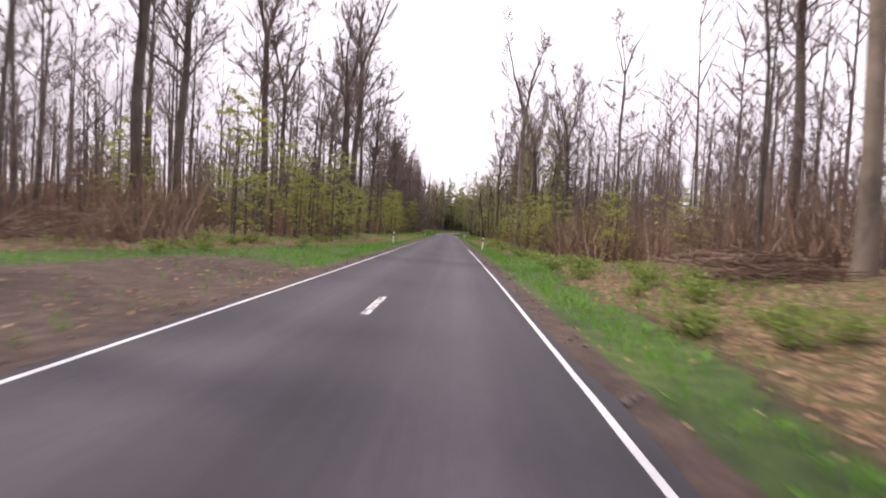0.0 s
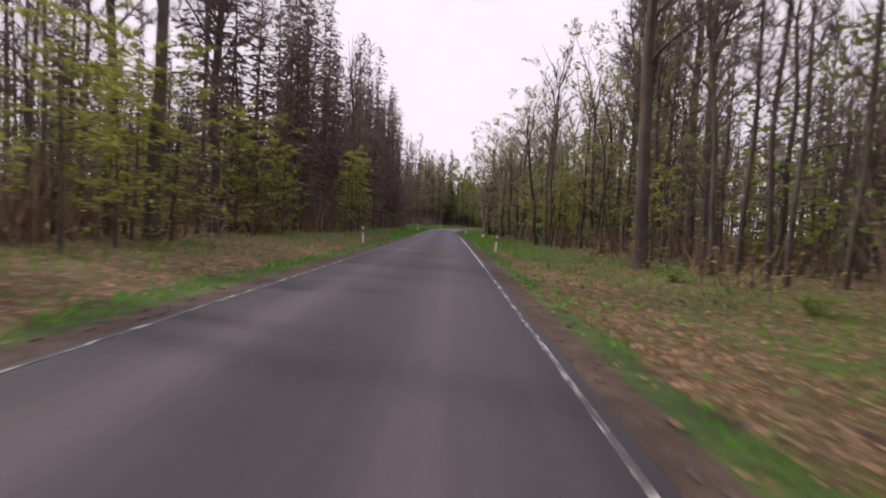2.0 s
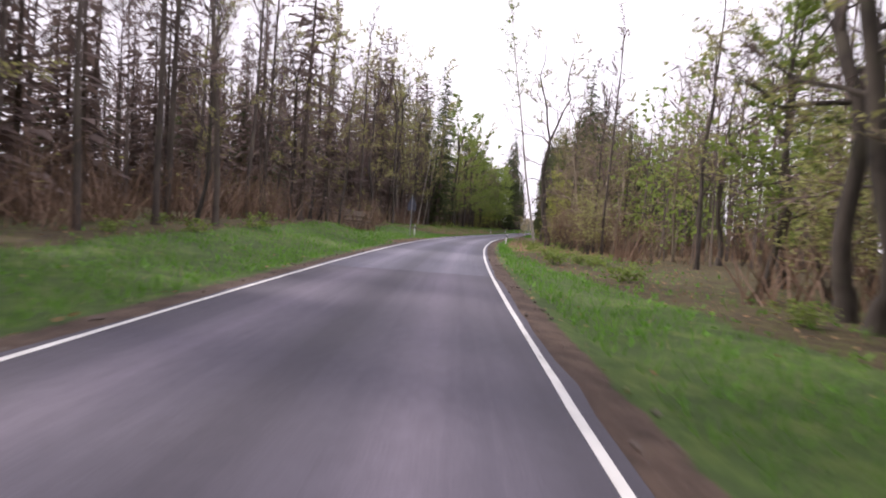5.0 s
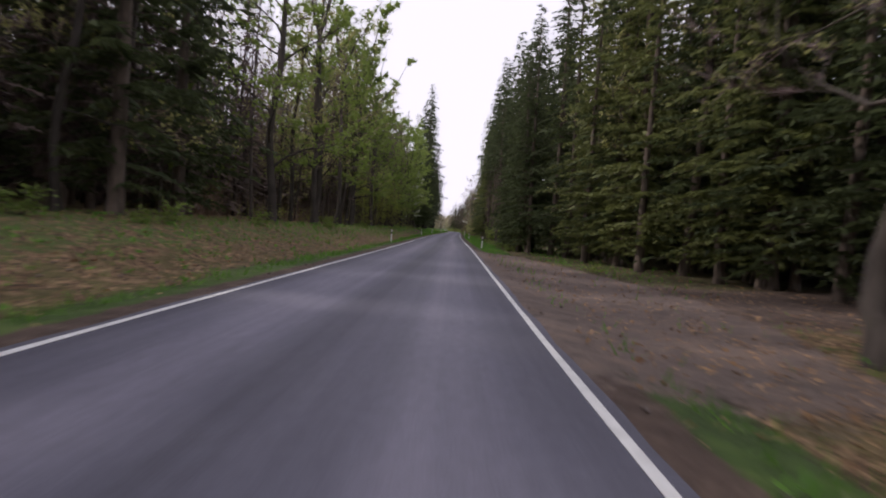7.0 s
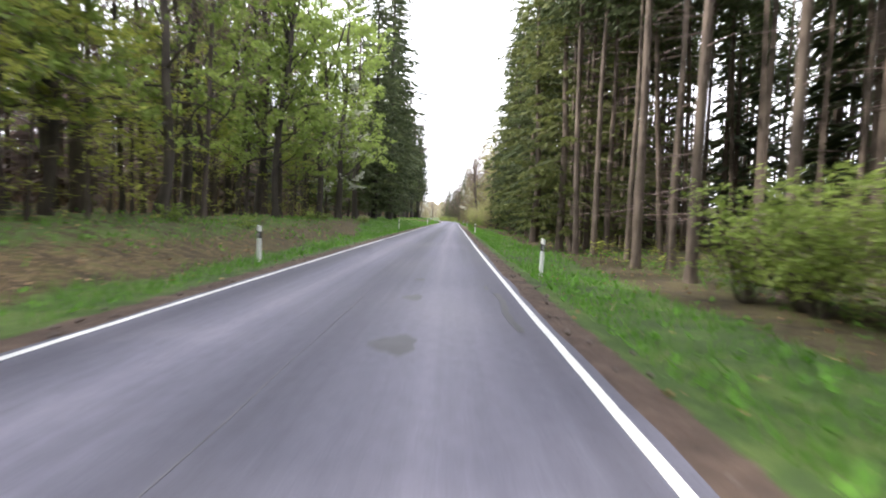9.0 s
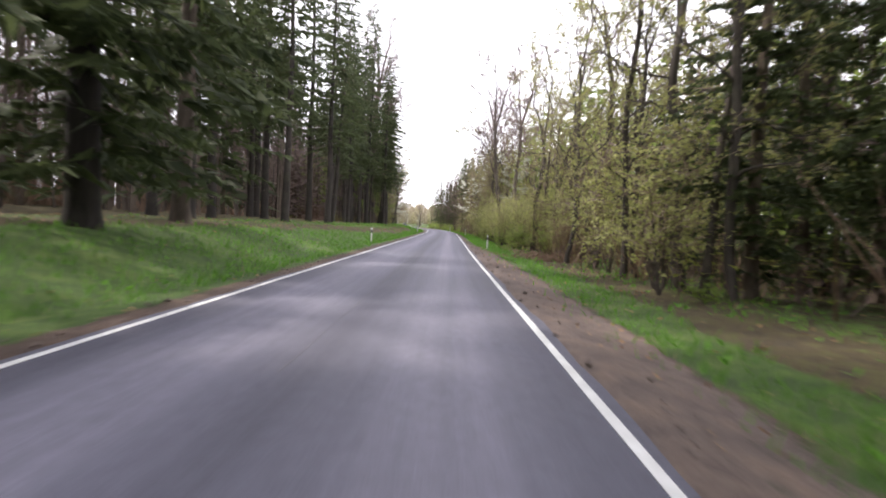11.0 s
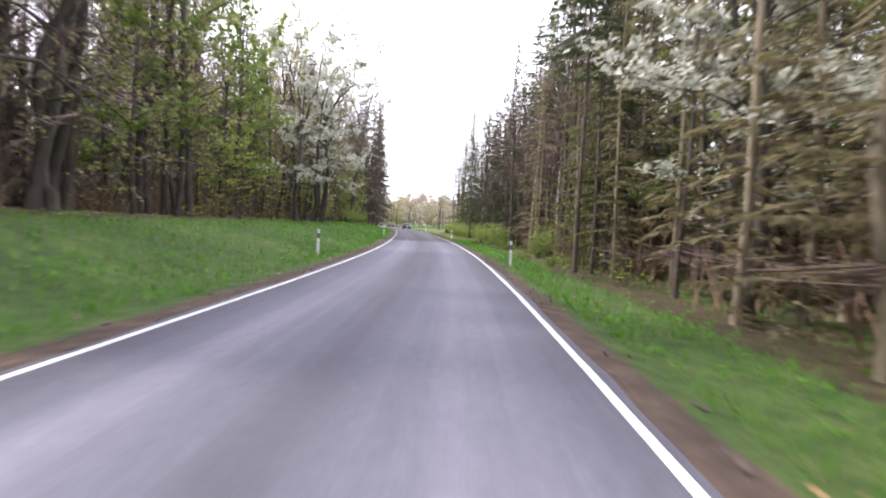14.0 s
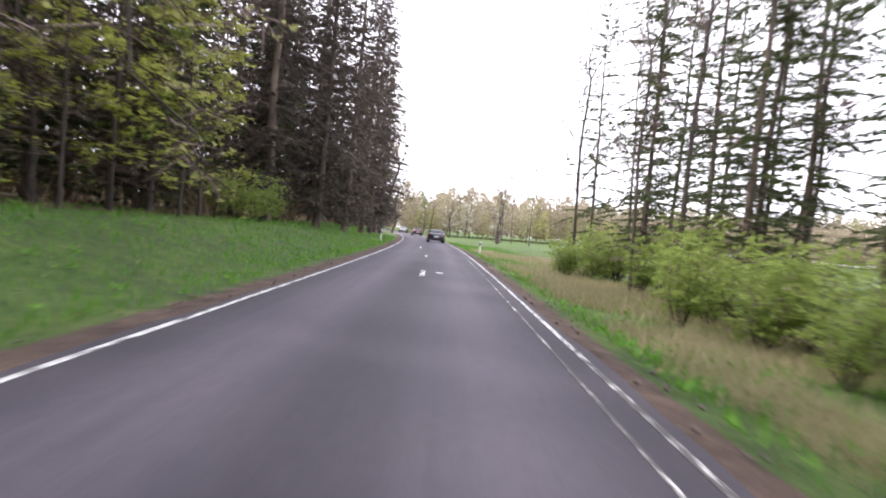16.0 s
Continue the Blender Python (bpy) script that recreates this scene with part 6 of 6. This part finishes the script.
undergrowth("green_undergrowth", "fresh green seedlings and low growth under the trees", np.vstack([
    scatter(fg, 200, 0, 110, -30, -8, 1, 3.0), scatter(fg, 130, 30, 150, 8, 28, 0.8, 2.5), scatter(fg, 150, 380, 470, 6.2, 18, 0.8, 2.6), scatter(fg, 70, 470, 550, 6.5, 20, 0.6, 1.6), scatter(fg, 120, 255, 350, -22, -9.5, 0.6, 2),
    scatter(fg, 120, 430, 600, -22, -10, 0.6, 2.0), scatter(fg, 150, 282, 345, 7.5, 26, 0.4, 1.3)]), 42, 8, (TWIG_BROWN, LEAF_FRESH), 45)


def tufts(name, label, count, seed, where, tall, mat, wide=0.012, s0=-34, s1=612):
    """Single blades of grass, kept where where(s, d) allows them."""
    g = np.random.default_rng(seed)
    s = g.uniform(s0, s1, count)
    side = np.where(g.random(count) < 0.5, -1, 1)
    a = g.uniform(0.25, 1, count) ** 1.6 * 7
    d = side * (half_width(s) + EDGE + a)
    keep = g.random(count) < where(s, d)
    s, d = s[keep], d[keep]
    n = len(s)
    x, y = place(s, d)
    b = np.stack([x, y, height(s, d) - 0.03], 1)
    t = tall * g.uniform(0.4, 1.3, n)
    az = g.uniform(0, 6.28, n)
    side_v = np.stack([np.cos(az), np.sin(az), 0 * az], 1) * (wide * g.uniform(0.7, 1.5, n))[:, None]
    tip = b + np.stack([g.normal(0, 0.4, n), g.normal(0, 0.4, n), np.ones(n)], 1) * t[:, None]
    v = np.stack([b - side_v, b + side_v, tip], 1).reshape(-1, 3)
    me = bpy.data.meshes.new(name)
    me.from_pydata(v.tolist(), [], np.arange(3 * n).reshape(-1, 3).tolist())
    me.materials.append(mat)
    tagged(new(name, me), label, "grass", kind="stuff")


def grassy(s, d):
    soil, grass, leafy = cover(s, d)
    return np.clip(grass * (1 - 0.9 * smooth(soil, 0.35, 0.8)) * (0.75 + 0.9 * wave(s * 1.6, d * 2.3, 6)), 0.06 * grass, 1)


tufts("verge_grass", "fresh green grass on the verges", 330000, 51, grassy, 0.21, GRASS, 0.013)
tufts("dry_grass", "dry straw-coloured grass among the green", 60000, 52, lambda s, d: (0.10 + 0.3 * smooth(s, 56, 66) * (1 - smooth(s, 112, 130)) * (d > 0)) * grassy(s, d), 0.2, STRAW, 0.01)
tufts("straw_grass", "long bleached straw grass beside the field road", 150000, 53, lambda s, d: np.where(d > 0, smooth(d, 3.4, 4.4) * smooth(wave(s * 0.8, d * 0.8, 4), -0.35, 0.25), 0), 0.3, STRAW, 0.012, 538, 590)


def leaf_litter(count, seed):
    g = np.random.default_rng(seed)
    s, side = g.uniform(-34, 600, count), np.where(g.random(count) < 0.4, -1, 1)
    d = side * (half_width(s) + EDGE + g.uniform(0.1, 1, count) ** 1.4 * 11)
    soil, grass, leafy = cover(s, d)
    keep = g.random(count) < np.clip(leafy * (0.6 + 0.6 * wave(s * 2, d * 2, 2)) + 0.02 * grass + 0.25 * soil * (leafy.mean() + (s < 230)), 0, 1)
    s, d = s[keep], d[keep]
    n = len(s)
    x, y = place(s, d)
    p = np.stack([x, y, height(s, d) + g.uniform(0.005, 0.05, n)], 1)
    a = g.normal(0, 1, (n, 3)) * (1, 1, 0.35)
    a /= np.linalg.norm(a, axis=1, keepdims=True)
    c = np.cross(a, np.array([0, 0, 1.0]) + g.normal(0, 0.35, (n, 3)))
    sz = g.uniform(0.025, 0.06, n)[:, None]
    sh = Shape()
    sh.leaves(p, a * sz, c * sz * 0.6)
    tagged(new("leaf_litter", sh.mesh("leaf_litter", LITTER)), "last year's brown beech leaves on the ground", "dead leaves", kind="stuff")


leaf_litter(400000, 61)


def ground_plants(count, seed):
    """Small rosettes of leaves between the dead leaves."""
    g = np.random.default_rng(seed)
    s, side = g.uniform(-34, 600, count), np.where(g.random(count) < 0.45, -1, 1)
    d = side * (half_width(s) + EDGE + g.uniform(0.12, 1, count) ** 1.3 * 9)
    soil, grass, leafy = cover(s, d)
    keep = (g.random(count) < np.clip(0.25 + 0.9 * wave(s * 0.9, d * 0.9, 9), 0.05, 1)) & (soil < 0.3) & ~((s > 560) & (d > 0))
    s, d = s[keep], d[keep]
    n, m = len(s), 4
    x, y = place(s, d)
    c0 = np.stack([x, y, height(s, d) + 0.04], 1)[:, None]
    az = g.uniform(0, 6.28, (n, m))
    r = g.uniform(0.03, 0.075, (n, m, 1))
    out = np.stack([np.cos(az), np.sin(az), g.uniform(0.2, 1.2, (n, m))], -1)
    side_v = np.stack([-np.sin(az), np.cos(az), 0 * az], -1)
    sh = Shape()
    sh.leaves((c0 + out * r).reshape(-1, 3), (out * r).reshape(-1, 3), (side_v * r * 0.5).reshape(-1, 3))
    tagged(new("ground_plants", sh.mesh("ground_plants", GRASS)), "small wild plants sprouting between dead leaves", "wild plants", kind="stuff")


ground_plants(42000, 62)


def stones(count, seed):
    g = np.random.default_rng(seed)
    sh = Shape()
    for i in range(count):
        s = g.uniform(-30, 600)
        side = -1 if g.random() < 0.45 else 1
        d = side * (half_width(s) + EDGE + g.uniform(0.02, 0.7) + (g.uniform(0, 3) if 226 < s < 258 else 0))
        x, y, z = ground_at(s, float(d))
        r = g.uniform(0.012, 0.05)
        v = np.array([(1, 0, 0), (0, 1, 0), (-1, 0, 0), (0, -1, 0), (0, 0, 0.8), (0, 0, -0.8)]) * r * g.uniform(0.7, 1.3, (6, 3)) + (x, y, z + r * 0.2)
        sh.add(v, [(0, 1, 4), (1, 2, 4), (2, 3, 4), (3, 0, 4), (1, 0, 5), (2, 1, 5), (3, 2, 5), (0, 3, 5)])
    tagged(new("roadside_gravel", sh.mesh("roadside_gravel", plain("gravel", (0.16, 0.13, 0.115), 0.9, 0, 0.3))), "loose gravel and crumbs along the tarmac edge", "gravel", kind="stuff")


stones(2600, 71)
